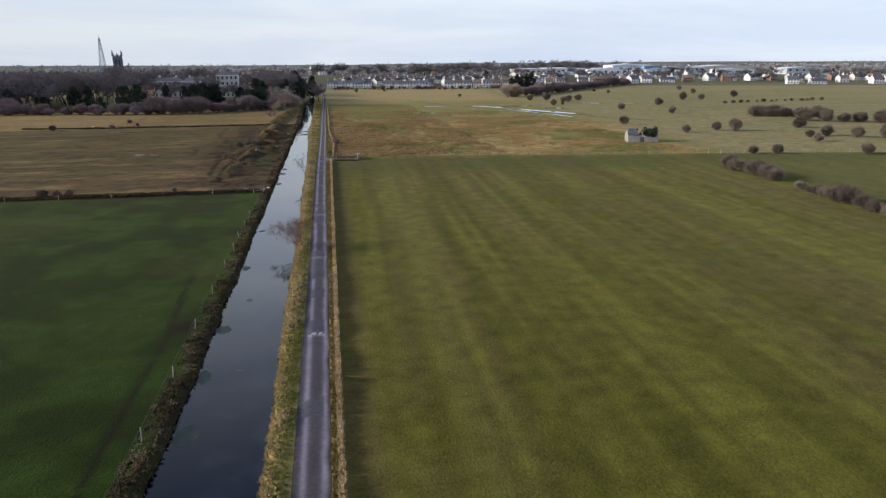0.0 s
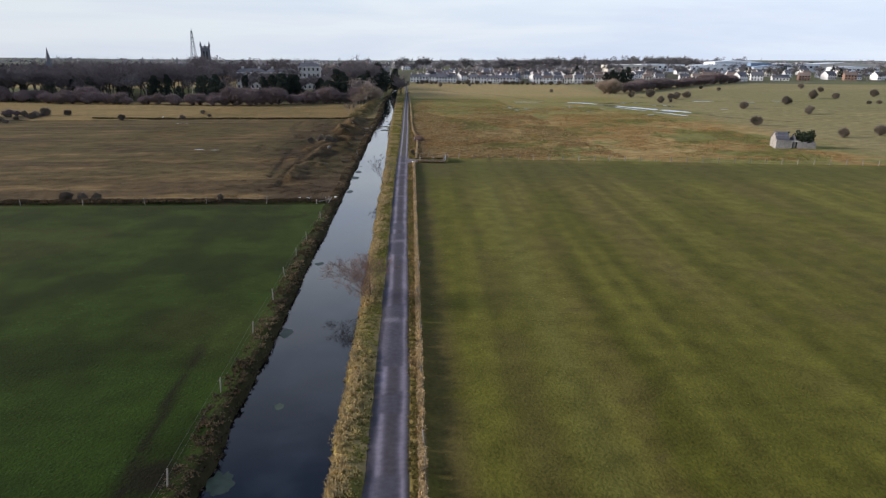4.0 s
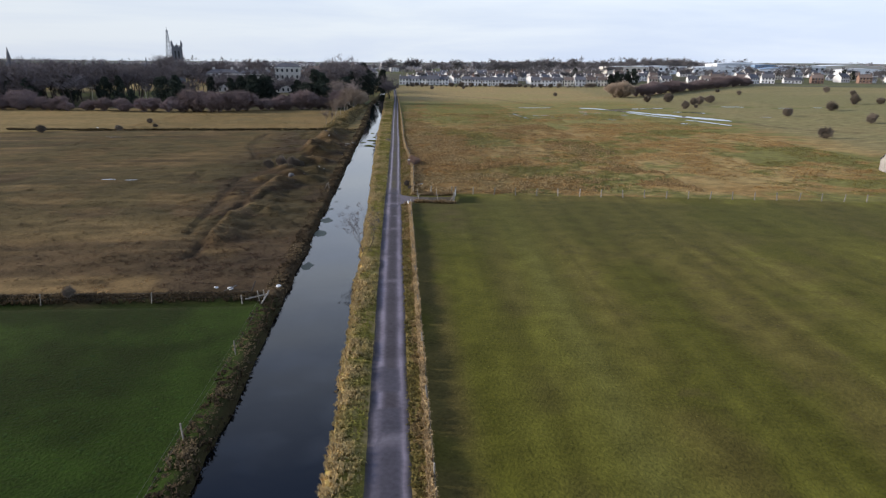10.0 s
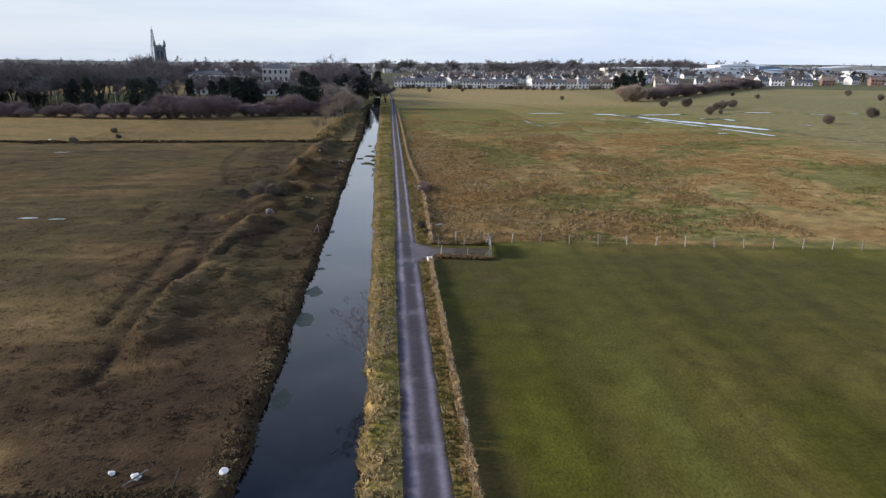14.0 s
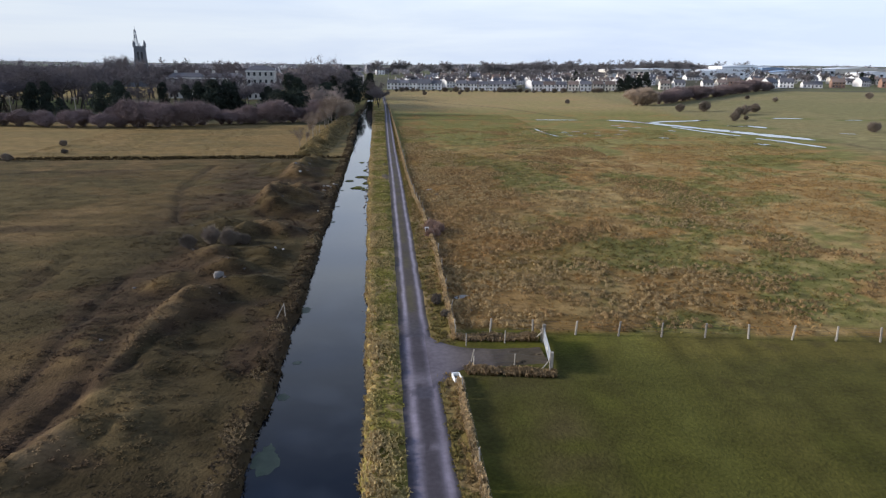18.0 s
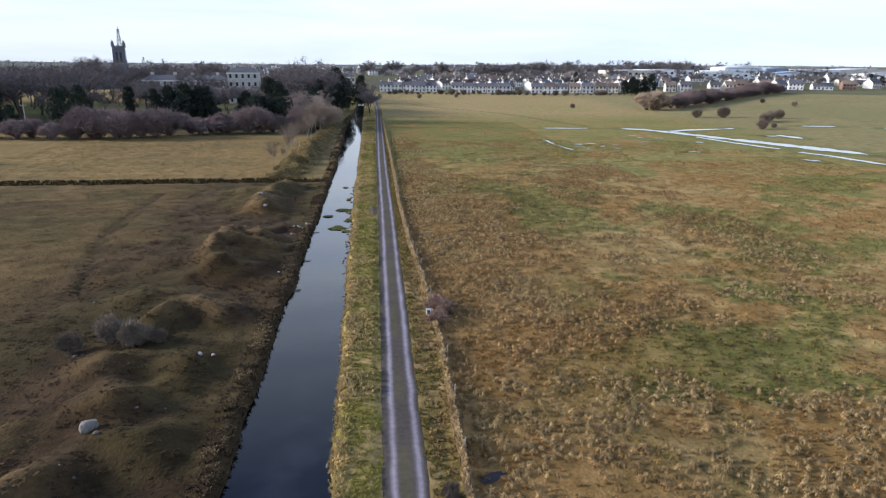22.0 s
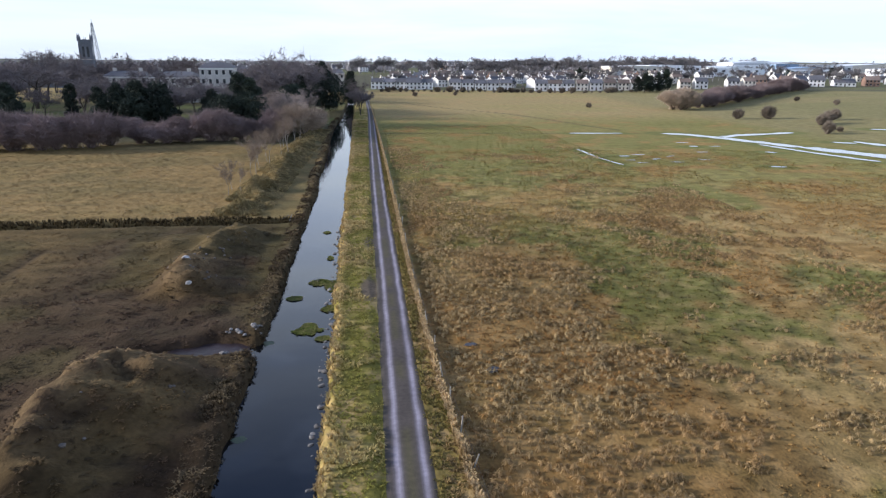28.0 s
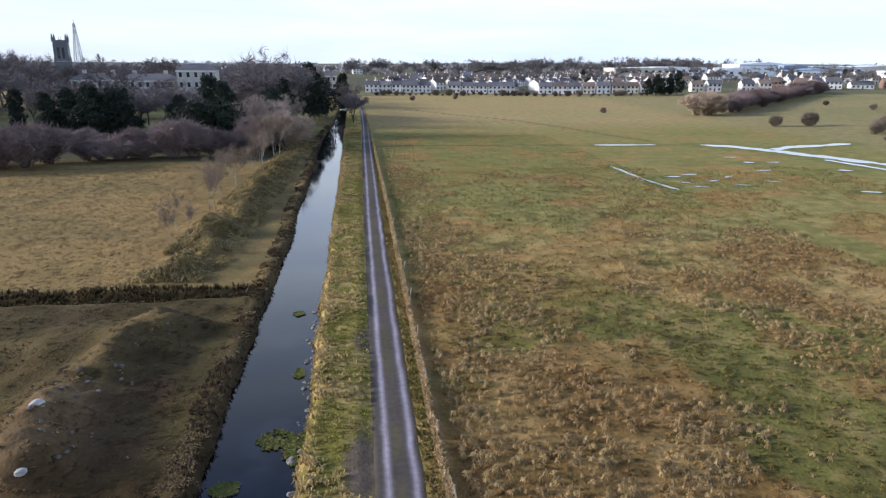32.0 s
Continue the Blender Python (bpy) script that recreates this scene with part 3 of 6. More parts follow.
    left = mixc(left, (0.060, 0.080, 0.024), 0.8 * smooth((wy - 372) / 12) * smooth((n_big - 0.45) / 0.12))
    left = mixc(left, (0.090, 0.076, 0.034), 0.7 * smooth((wx + 13) / 3) * smooth((wy - 279) / 5) * smooth((n_mid - 0.25) / 0.3))
    xl = canal_left(y)
    left = mixc(left, (0.036, 0.026, 0.015), 0.8 * np.exp(-((x - xl + 0.1) / 0.8) ** 2))
    c = mixc(c, left, (x < 0).astype(float) * smooth((560 - y) / 60))
    # verges beside the lane
    v = mixc(np.full(x.shape + (3,), (0.150, 0.130, 0.030)), (0.310, 0.225, 0.090), smooth((n_low - 0.4) / 0.25))
    c = mixc(c, v, smooth((x - 0.0) / 0.2) * smooth((6.0 - x) / 0.6) * smooth((560 - y) / 30))
    w = mixc(np.full(x.shape + (3,), (0.150, 0.115, 0.038)), (0.240, 0.170, 0.078), smooth((n_low - 0.45) / 0.2))
    mouth = 1 - smooth((3.6 - np.abs(y - 169.1)) / 1.0)
    c = mixc(c, w, mouth * smooth((x - 6.4) / 0.6) * smooth((roadside_x(y) + 0.35 - x) / 0.25) * smooth((560 - y) / 30))
    bare = np.exp(-(((x - 4.5) / 0.9) ** 2 + ((y - 246.5) / 2.6) ** 2)) + np.exp(-(((x - 4.7) / 0.7) ** 2 + ((y - 262) / 2.0) ** 2))
    c = mixc(c, (0.095, 0.072, 0.060), 0.9 * smooth(bare * 1.6))
    # the town and the land behind, paled with distance by haze put into the colour
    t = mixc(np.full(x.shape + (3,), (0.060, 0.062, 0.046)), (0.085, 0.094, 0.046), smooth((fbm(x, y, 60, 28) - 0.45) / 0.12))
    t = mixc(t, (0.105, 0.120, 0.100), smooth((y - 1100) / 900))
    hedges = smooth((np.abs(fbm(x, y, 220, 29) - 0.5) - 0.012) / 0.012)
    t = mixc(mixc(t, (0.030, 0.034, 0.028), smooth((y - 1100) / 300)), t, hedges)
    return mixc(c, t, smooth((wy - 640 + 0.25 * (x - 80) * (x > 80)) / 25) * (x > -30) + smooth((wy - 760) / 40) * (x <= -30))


def steps(*spans):
    out = []
    for a, b, d in spans:
        out += list(np.arange(a, b, d))
    return np.array(out)


grow = 200 * 1.16 ** np.arange(1, 22)
gx = np.r_[-grow[::-1], steps((-200, -70, 3.0), (-70, -26, 1.0), (-26, -6, 0.5), (-6, 9.6, 0.2), (9.6, 60, 0.45), (60, 110, 1.0), (110, 200, 2.4)), grow]
gy = np.r_[steps((-300, -40, 20), (-40, 25, 3), (25, 290, 0.5), (290, 400, 1.0), (400, 700, 4)), 700 * 1.075 ** np.arange(0, 27)]
GX, GY = np.meshgrid(gx, gy)
GZ = height(GX, GY)
idx = np.arange(GX.size).reshape(GX.shape)
quads = np.stack([idx[:-1, :-1], idx[:-1, 1:], idx[1:, 1:], idx[1:, :-1]], -1).reshape(-1, 4)
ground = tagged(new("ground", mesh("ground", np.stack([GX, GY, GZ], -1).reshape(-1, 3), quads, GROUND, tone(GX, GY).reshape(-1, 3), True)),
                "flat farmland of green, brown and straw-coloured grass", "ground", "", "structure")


def on_ground(x, y):
    return float(height(np.array([float(x)]), np.array([float(y)]))[0])


# water in the canal
wy_ = np.arange(-40, 560, 4.0)
wv = [(x, y, WATER_Z) for y in wy_ for x in (-7.4, 5.0 - 0.012 * max(y, 0))]
wf = [(2 * k, 2 * k + 1, 2 * k + 3, 2 * k + 2) for k in range(len(wy_) - 1)]
tagged(new("water", mesh("water", wv, wf, WATER)), "still dark canal water that mirrors the grey sky", "canal water", "", "structure")

# the lane: patched tarmac that turns into two pale wheel tracks past the field gate
lu = np.linspace(-1.32, 1.32, 23)
ly = np.r_[np.arange(-30, 330, 0.4), np.arange(330, 620, 2.0)]
LU, LY = np.meshgrid(lu, ly)
edge = 1 + 0.10 * (fbm(LY, LU * 0 + np.sign(LU) * 50, 2.0, 41) - 0.5) * 2
LX = lane_x(LY) + LU * edge * np.interp(LY, [0, 120, 160, 176, 600], [0.98, 1.0, 1.08, 0.98, 0.98])
LZ = 0.035 - 0.03 * (np.abs(LU) / 1.32) ** 4 - 0.015 * np.exp(-((np.abs(LU) - 0.74) / 0.22) ** 2) - 0.03 * smooth((np.abs(LU) - 1.15) / 0.17) + 5.0 * smooth((LY - 620) / 260)
wob = 0.07 * (fbm(LY, LU * 0, 9, 42) - 0.5)
pale = np.exp(-((np.abs(LU + wob - 0.09) - 0.69) / (0.24 - 0.07 * smooth((LY - 172) / 8))) ** 2)
late = smooth((LY - 172) / 8)
old = mixc(np.full(LX.shape + (3,), (0.060, 0.052, 0.058)), (0.235, 0.208, 0.244), np.clip(pale * (0.35 + 0.8 * fbm(LX, LY, 2.5, 43)), 0, 1))
old = mixc(old, (0.066, 0.062, 0.076), 0.75 * (vnoise(LX * 0.4, LY, 3.1, 44) > 0.62) * smooth((0.85 - np.abs(LU)) / 0.2))
trk = mixc(np.full(LX.shape + (3,), (0.072, 0.060, 0.052)), (0.280, 0.255, 0.295), np.clip(pale * (0.65 + 0.6 * fbm(LX, LY, 2.5, 45)), 0, 1))
trk = mixc(trk, (0.082, 0.074, 0.030), 0.55 * np.exp(-(LU / 0.3) ** 2) * smooth((fbm(LX, LY, 3, 46) - 0.35) / 0.2))
for py, pl in ((79, 0.5), (97, 0.4), (104, 0.6), (131, 0.5), (139, 0.35), (151, 0.6), (158, 0.4), (166, 0.9)):
    old = mixc(old, (0.230, 0.205, 0.230), 0.5 * np.exp(-((LY - py - 0.12 * LU) / pl) ** 2) * smooth((1.15 - np.abs(LU)) / 0.2) * smooth((fbm(LX * 2, LY, 1.0, 53) - 0.25) / 0.3))
old = mixc(old, (0.46, 0.43, 0.45), 0.9 * np.exp(-((LY - 54.0 + 0.2 * np.abs(LU)) / 0.35) ** 2) * smooth((0.85 - np.abs(LU)) / 0.15) * smooth((fbm(LX * 3, LY * 2, 1.0, 56) - 0.35) / 0.15))
lc = mixc(old, trk, late)
lc = mixc(lc, (0.085, 0.072, 0.050), smooth((np.abs(LU) - 1.05) / 0.25))
li = np.arange(LX.size).reshape(LX.shape)
lq = np.stack([li[:-1, :-1], li[:-1, 1:], li[1:, 1:], li[1:, :-1]], -1).reshape(-1, 4)
tagged(new("road", mesh("road", np.stack([LX, LY, LZ], -1).reshape(-1, 3), lq, ROAD, lc.reshape(-1, 3), True)),
       "narrow worn tarmac lane with two pale wheel tracks", "lane", "", "structure")
# gravel apron from the lane to the field gate
au, av = np.meshgrid(np.linspace(0, 1, 24), np.linspace(-1, 1, 13))
AX = 6.9 + au * 8.6
AY = 169.1 + av * (1.35 + 3.4 * np.exp(-au * 5.5)) + 0.7 * (fbm(AX, av * 9, 1.5, 47) - 0.5)
AZ = 0.075 - 0.08 * (np.abs(av) > 0.95) + 0.02 * (fbm(AX, AY, 1.2, 48) - 0.5)
ac = mixc(np.full(AX.shape + (3,), (0.060, 0.047, 0.036)), (0.105, 0.086, 0.072), smooth((fbm(AX, AY, 1.5, 49) - 0.4) / 0.2))
ac = mixc(ac, (0.145, 0.128, 0.148), 0.8 * np.exp(-((au - 0.03) / 0.22) ** 2))
ac = mixc(ac, (0.070, 0.056, 0.034), 0.8 * smooth((au - 0.35) / 0.4) * smooth((fbm(AX, AY, 1.0, 52) - 0.25) / 0.3))
ai = np.arange(AX.size).reshape(AX.shape)
aq = np.stack([ai[:-1, :-1], ai[:-1, 1:], ai[1:, 1:], ai[1:, :-1]], -1).reshape(-1, 4)
tagged(new("gravel_apron", mesh("gravel_apron", np.stack([AX, AY, AZ], -1).reshape(-1, 3), aq, ROAD, ac.reshape(-1, 3), True)),
       "grey gravel apron between the lane and the field gate", "gravel", "", "structure")


# flood water on the wet grassland
def pool(x, y, rx, ry, deg, seed, mat=None, label="", level=None):
    n = 40
    a = np.linspace(0, 2 * np.pi, n, endpoint=False)
    r = 0.55 + 0.9 * fbm(np.cos(a) * 2 + seed, np.sin(a) * 2, 0.8, 50)
    px, py = r * rx * np.cos(a), r * ry * np.sin(a)
    ry *= 2.0
    c, s = math.cos(radians(deg)), math.sin(radians(deg))
    X, Y = x + c * px - s * py, y + s * px + c * py
    z = max(on_ground(x, y), float(np.percentile(height(X, Y), 70))) + 0.05 if level is None else level
    v = np.c_[np.r_[x, X], np.r_[y, Y], np.full(n + 1, z)]
    return tagged(new("puddle", mesh("puddle", v, [(0, 1 + k, 1 + (k + 1) % n) for k in range(n)], mat or FLOOD)),
                  label or "shallow flood pool in wet grass, mirroring the bright sky", "puddle", "flood pools")


def flood(line, half, seed):
    """A ragged sheet of water along a bent line."""
    pts = []
    for (ax, ay), (bx, by) in zip(line, line[1:]):
        n = max(2, int(math.hypot(bx - ax, by - ay) / 0.8))
        pts += [(ax + (bx - ax) * k / n, ay + (by - ay) * k / n) for k in range(n)]
    p = np.array(pts + [line[-1]])
    d = np.gradient(p, axis=0)
    d /= np.linalg.norm(d, axis=1)[:, None]
    side_ = np.c_[-d[:, 1], d[:, 0]]
    run = np.r_[0, np.cumsum(np.linalg.norm(np.diff(p, axis=0), axis=1))]
    taper = smooth(np.minimum(run, run[-1] - run) / (1.5 * half) + 0.12)
    a = half * taper * (0.35 + 1.3 * fbm(run, 0 * run + seed * 9, 3.0, 54))
    b = half * taper * (0.35 + 1.3 * fbm(run, 0 * run + seed * 9 + 40, 3.0, 55))
    q = np.stack([p + side_ * a[:, None], p, p - side_ * b[:, None]], 1).reshape(-1, 2)
    z = height(q[:, 0], q[:, 1]).reshape(-1, 3).max(1)
    z = np.convolve(np.pad(z, 4, mode="edge"), np.ones(9) / 9, "valid") + 0.09
    v = np.c_[q, np.repeat(z, 3)]
    f = [(3 * k + c, 3 * k + 3 + c, 3 * k + 4 + c, 3 * k + 1 + c) for k in range(len(p) - 1) for c in (0, 1)]
    tagged(new("puddle", mesh("puddle", v, f, FLOOD, None, True)), "shallow flood pool in wet grass, mirroring the bright sky", "puddle", "flood pools")


for k, (line, half) in enumerate(FLOODS):
    flood(line, half, k)
for k, (x, y, rx, ry, dg) in enumerate([(61.2, 322.4, 1.2, 0.4, -20), (62.3, 318.5, 1.4, 0.4, -10), (67.7, 323.5, 1.5, 0.5, 30), (72.9, 327.7, 1.4, 0.5, 40), (92.8, 343.7, 1.4, 0.5, 0), (66.5, 330.5, 1.6, 0.4, 0),
                                        (70, 319, 1.5, 0.4, -20), (78, 322, 1.6, 0.4, -20), (84, 334, 1.6, 0.4, 0), (118, 300, 1.8, 0.4, -40), (152, 318, 2.4, 0.6, -30), (88, 352, 1.8, 0.4, 0)]):
    pool(x, y, rx, ry, dg, k)

for k, (x, y, rx, ry, dg) in enumerate([(-44.2, 187.6, 1.3, 0.4, 0), (-40.0, 186.7, 1.0, 0.3, 0), (-70.5, 252.3, 2.0, 0.5, 0)]):
    pool(x, y, rx, ry, dg, 40 + k)
for k, (x, y, rx, ry, dg) in enumerate([(10.9, 181.6, 0.9, 0.35, 20), (11.8, 233.8, 0.5, 0.3, 0), (12.7, 229.7, 0.5, 0.35, 40), (11.2, 178.2, 0.4, 0.25, 0)]):
    pool(x, y, rx, ry, dg, 60 + k, MUD_POOL, "small dark muddy pool among grass tussocks")
# algae film along the canal's edge
ALGAE = material("algae_film", (0.050, 0.066, 0.036), 0.5, grain=2.0, vary=0.5)
for k, (x, y, rx, ry) in enumerate([(-2.9, 158.5, 0.75, 2.6), (-3.0, 151.5, 0.8, 3.0), (-3.0, 165.5, 0.4, 1.0), (-2.7, 170.5, 0.35, 0.6), (-3.2, 181, 0.4, 1.6), (-3.3, 214, 0.5, 0.9), (-3.2, 224, 0.4, 0.7), (-3.3, 237, 0.4, 0.8),
                                    (-0.2, 48.7, 0.4, 0.4), (-2.9, 48, 0.6, 2.6), (-2.8, 58, 0.7, 2.2), (-2.6, 39, 0.8, 3.0), (-1.2, 66, 0.35, 0.9), (-2.9, 78, 0.5, 2.0), (-2.7, 97, 0.5, 1.2), (-2.9, 138, 0.6, 2.4)]):
    tagged(pool(x, y, rx, ry / 2.0, 0, 80 + k, ALGAE, "pale green algae film floating on the canal", WATER_Z + 0.006), "pale green algae film floating on the canal", "algae", "algae films").name = "algae_film"


# ---- trees and shrubs ----
def limbs(seed, tall, spread, first, levels, kids, trunk_r, lean=0.0, stems=1, up=0.5):
    """Grows a branching frame. Returns its wood as a Shape and the ends of its finest limbs."""
    r = random.Random(seed)
    wood, ends = Shape(), []

    def grow(p, d, length, rad, level):
        n = 2 if level < levels else 1
        for k in range(n):
            bend = Vector((r.gauss(0, 0.14), r.gauss(0, 0.14), r.gauss(0.03, 0.08)))
            d2 = (d + bend).normalized()
            q = p + d2 * (length / n)
            wood.bar(p, q, rad, rad * 0.72, 5 if level == 0 else 3)
            if level and level < levels and k == 0 and r.random() < 0.6:
                side(q, d2, length * 0.6, rad * 0.55, level + 1)
            if stems > 1 or level == levels - 1:
                ends.append((q, d2))
            p, d, rad = q, d2, rad * 0.72
        if level == levels:
            ends.append((p, d))
            return
        for _ in range(kids[level]):
            side(p, d, length * r.uniform(0.55, 0.85), rad * 0.7, level + 1)

    def side(p, d, length, rad, level):
        a = r.uniform(0, 6.283)
        out = Vector((math.cos(a), math.sin(a), r.uniform(-0.1, 0.35)))
        grow(p, (d * up + out * spread).normalized() if level else d, length, rad, level)

    for s in range(stems):
        a = 6.283 * s / max(stems, 1) + r.uniform(-0.4, 0.4)
        k = 0.0 if stems == 1 else 0.55
        d = Vector((k * math.cos(a) + lean, k * math.sin(a), 1)).normalized()
        grow(Vector((0.12 * math.cos(a), 0.12 * math.sin(a), -0.15)), d, tall * first * r.uniform(0.85, 1.1), trunk_r, 0)
    return wood, ends


def twig_cloud(seed, ends, per, length, width, fan=0.8):
    """Fine twigs, each a narrow tapering blade, round the limbs' ends."""
    r = np.random.RandomState(seed)
    p = np.repeat(np.array([e[0] for e in ends]), per, 0)
    d = np.repeat(np.array([e[1] for e in ends]), per, 0) + fan * r.normal(0, 1, (len(p), 3)) * (1, 1, 0.7)
    d /= np.linalg.norm(d, axis=1)[:, None]
    ln = length * r.uniform(0.5, 1.2, len(p))[:, None]
    p = p - d * ln * 0.15 + r.normal(0, length * 0.22, p.shape)
    s = np.cross(d, r.normal(0, 1, d.shape))
    s *= width / np.linalg.norm(s, axis=1)[:, None]
    v = np.stack([p - s, p + s, p + d * ln], 1).reshape(-1, 3)
    return v, np.arange(len(v)).reshape(-1, 3)


def bare_tree(name, label, category, seed, tall, spread=0.8, first=0.33, levels=3, kids=(4, 3, 3), trunk_r=0.28, per=14, twig=1.3, width=0.035,
              twigs=None, bark=None, lean=0.0, stems=1, up=0.55, group=""):
    wood, ends = limbs(seed, tall, spread, first, levels, kids, trunk_r, lean, stems, up)
    ob = thing(name, label, category, group)
    v, f = twig_cloud(seed, ends, per, twig, width)
    k = tall / np.percentile(v[:, 2], 99.5)                  # grown to its height
    v = v * k
    wood.v = [(a * k, b * k, c * k) for a, b, c in wood.v]
    part("trunk", wood.make("trunk", bark or BARK), ob)
    part("crown", mesh("crown", v, f, twigs or TWIGS), ob)
    return ob


def leaf_cloud(seed, centres, radii, per, size):
    """Small leaf or needle sprays on the skins of many clumps."""
    r = np.random.RandomState(seed)
    c, rad = np.repeat(np.array(centres), per, 0), np.repeat(np.array(radii), per)[:, None]
    d = r.normal(0, 1, c.shape)
    d /= np.linalg.norm(d, axis=1)[:, None]
    p = c + d * rad * r.uniform(0.55, 1.1, (len(c), 1)) * (1, 1, 0.75)
    a, b = r.normal(0, 1, c.shape), r.normal(0, 1, c.shape)
    k = size * r.uniform(0.5, 1.2, (len(c), 1))
    v = np.stack([p + a * k * 0.6, p + b * k * 0.6, p + d * k], 1).reshape(-1, 3)
    return v, np.arange(len(v)).reshape(-1, 3)


def conifer(seed, tall, wide, label, broad=False):
    r = random.Random(seed)
    ob = thing("conifer", label, "tree", "evergreens in the wood")
    tr = Shape()
    tr.bar((0, 0, -0.2), (r.gauss(0, 0.2), r.gauss(0, 0.2), tall * 0.85), 0.28, 0.06, 6)
    cs, rr = [], []
    for k in range(70):
        h = r.uniform(0.16 if not broad else 0.1, 0.97)
        w = wide * (min(1.0, (1 - h) * 2.4) if not broad else math.sqrt(max(0.0, 1 - (2 * h - 0.95) ** 2))) * r.uniform(0.35, 1.0)
        a = r.uniform(0, 6.283)
        cs.append((w * math.cos(a), w * math.sin(a), h * tall))
        rr.append(r.uniform(0.13, 0.25) * wide + 0.5)
        if k % 3 == 0:
            tr.bar((0, 0, h * tall * 0.92), cs[-1], 0.07, 0.02, 3)
    part("trunk", tr.make("trunk", BARK), ob)
    v, f = leaf_cloud(seed, cs, rr, 105, 0.44)
    part("crown", mesh("crown", v, f, NEEDLES), ob)
    return ob


TREES = [bare_tree("bare_tree", "tall bare winter tree with a fine grey-brown crown", "tree", 100 + k, 16.5 + 0.6 * k, 0.55 + 0.08 * k, 0.36, 3, (5, 3, 3), 0.42, 15, 1.8, 0.062,
                   group="bare trees of the wood") for k in range(4)]
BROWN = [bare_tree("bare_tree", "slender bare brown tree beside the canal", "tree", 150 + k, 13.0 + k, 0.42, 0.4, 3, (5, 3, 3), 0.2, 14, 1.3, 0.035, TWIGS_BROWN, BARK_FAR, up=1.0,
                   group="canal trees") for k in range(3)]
WILLOWS = [bare_tree("willow_shrub", "rounded leafless willow shrub, purple-brown, at the wood's edge", "shrub", 200 + k, 4.6, 0.75, 0.30, 3, (3, 3, 2), 0.06, 27, 1.0, 0.028,
                     TWIGS_PURPLE, stems=8, up=0.8, group="willow shrubs") for k in range(3)]
BIRCHES = [bare_tree("birch_sapling", "slender leafless birch with a pale stem on the canal bank", "tree", 300 + k, 6.5, 0.42, 0.5, 3, (4, 3, 3), 0.08, 12, 1.0, 0.022,
                     TWIGS_PALE, BARK_PALE, up=0.9, group="birches") for k in range(3)]
TAWNY = [bare_tree("tawny_willow", "large rounded leafless willow with tawny twigs", "tree", 250 + k, 8.0, 0.7, 0.26, 3, (3, 3, 2), 0.14, 20, 1.6, 0.06,
                   TWIGS_TAWNY, stems=8, up=0.85, group="tawny willows") for k in range(2)]
THORNS = [bare_tree("hawthorn_bush", "dense dark hawthorn bush standing in pasture", "shrub", 400 + k, 3.0, 0.75, 0.26, 3, (3, 3, 2), 0.06, 13, 0.8, 0.032,
                    THORN, stems=7, up=0.75, group="pasture bushes") for k in range(3)]
CONIFERS = [conifer(500, 15, 4.8, "dark broad pine in the wood"), conifer(501, 14, 4.2, "dark pointed pine in the wood"),
            conifer(502, 13, 5.2, "dark spreading yew among the bare trees", True), conifer(503, 17, 2.6, "tall narrow dark cypress in the wood", True)]


def scatter(kind, spots, seed, size=(0.85, 1.15), lift=1.0):
    """Sets the first of each template at the first spots, then copies."""
    r = random.Random(seed)
    for k, (x, y, *s) in enumerate(spots):
        sc = (s[0] if s else 1.0) * r.uniform(*size)
        place(kind[k % len(kind)], x, y, on_ground(x, y) - 0.05 - 0.35 * sc * (lift > 1), r.uniform(0, 360), sc, sc * lift * r.uniform(0.9, 1.1))


def drop(kind):
    for ob in kind:
        for o in (*ob.children_recursive, ob):
            bpy.data.objects.remove(o)



rw = random.Random(5)
edge_x = [-19 - 3.4 * k + rw.uniform(-1.4, 1.4) for k in range(20)] + [-88 - 5.0 * k + rw.uniform(-2, 2) for k in range(18)]
scatter(WILLOWS, [(x, float(np.interp(-x, [20, 47, 63, 80, 115, 180], [368, 358, 350, 346, 350, 358])) + rw.uniform(-1.5, 3.5), rw.uniform(1.0, 1.75) if x > -80 else rw.uniform(0.7, 1.2)) for x in edge_x]
        + [(-30 - 6 * k, 376 + rw.uniform(-3, 3), rw.uniform(0.7, 1.1)) for k in range(12)], 1)
scatter(CONIFERS, [(-61, 388, 0.98), (-67, 390, 0.95), (-56, 391, 1.0), (-71, 387, 0.8), (-53.5, 390, 0.62), (-64, 394, 0.9), (-35, 380, 0.9), (-31, 383, 1.1), (-28, 381, 1.0),
                   (-41, 392, 0.9), (-18.5, 398, 1.0), (-16.2, 404, 0.95), (-12.4, 450, 1.18), (-15.2, 456, 1.0), (-10.0, 462, 1.05), (-2.2, 516, 1.0), (-3.4, 524, 0.95), (-98, 392, 0.85),
                   (-106, 396, 0.9), (-121, 384, 0.75), (-93, 386, 0.6), (-134, 400, 0.95), (-150, 396, 0.9), (-84, 400, 0.75), (-112, 374, 0.5), (-88, 376, 0.5),
                   (-178, 420, 1.0), (-190, 430, 1.1)], 2, (0.95, 1.05))
spots = []
for k in range(210):
    y = 402 + 260 * rw.random() ** 1.4
    x = -12 - rw.random() * (190 + 0.35 * (y - 376))
    if -80 < x < -28 and y < 530 and rw.random() < 0.3 or abs(x + 190) < 22 and y > 640:
        continue
    spots.append((x, y, rw.uniform(0.55, 1.12)))
hedge_l = [(-138 - 3.0 * k + rw.uniform(-1, 1), 288 - 4.2 * k + rw.uniform(-3, 3), rw.uniform(0.35, 0.6)) for k in range(14)]
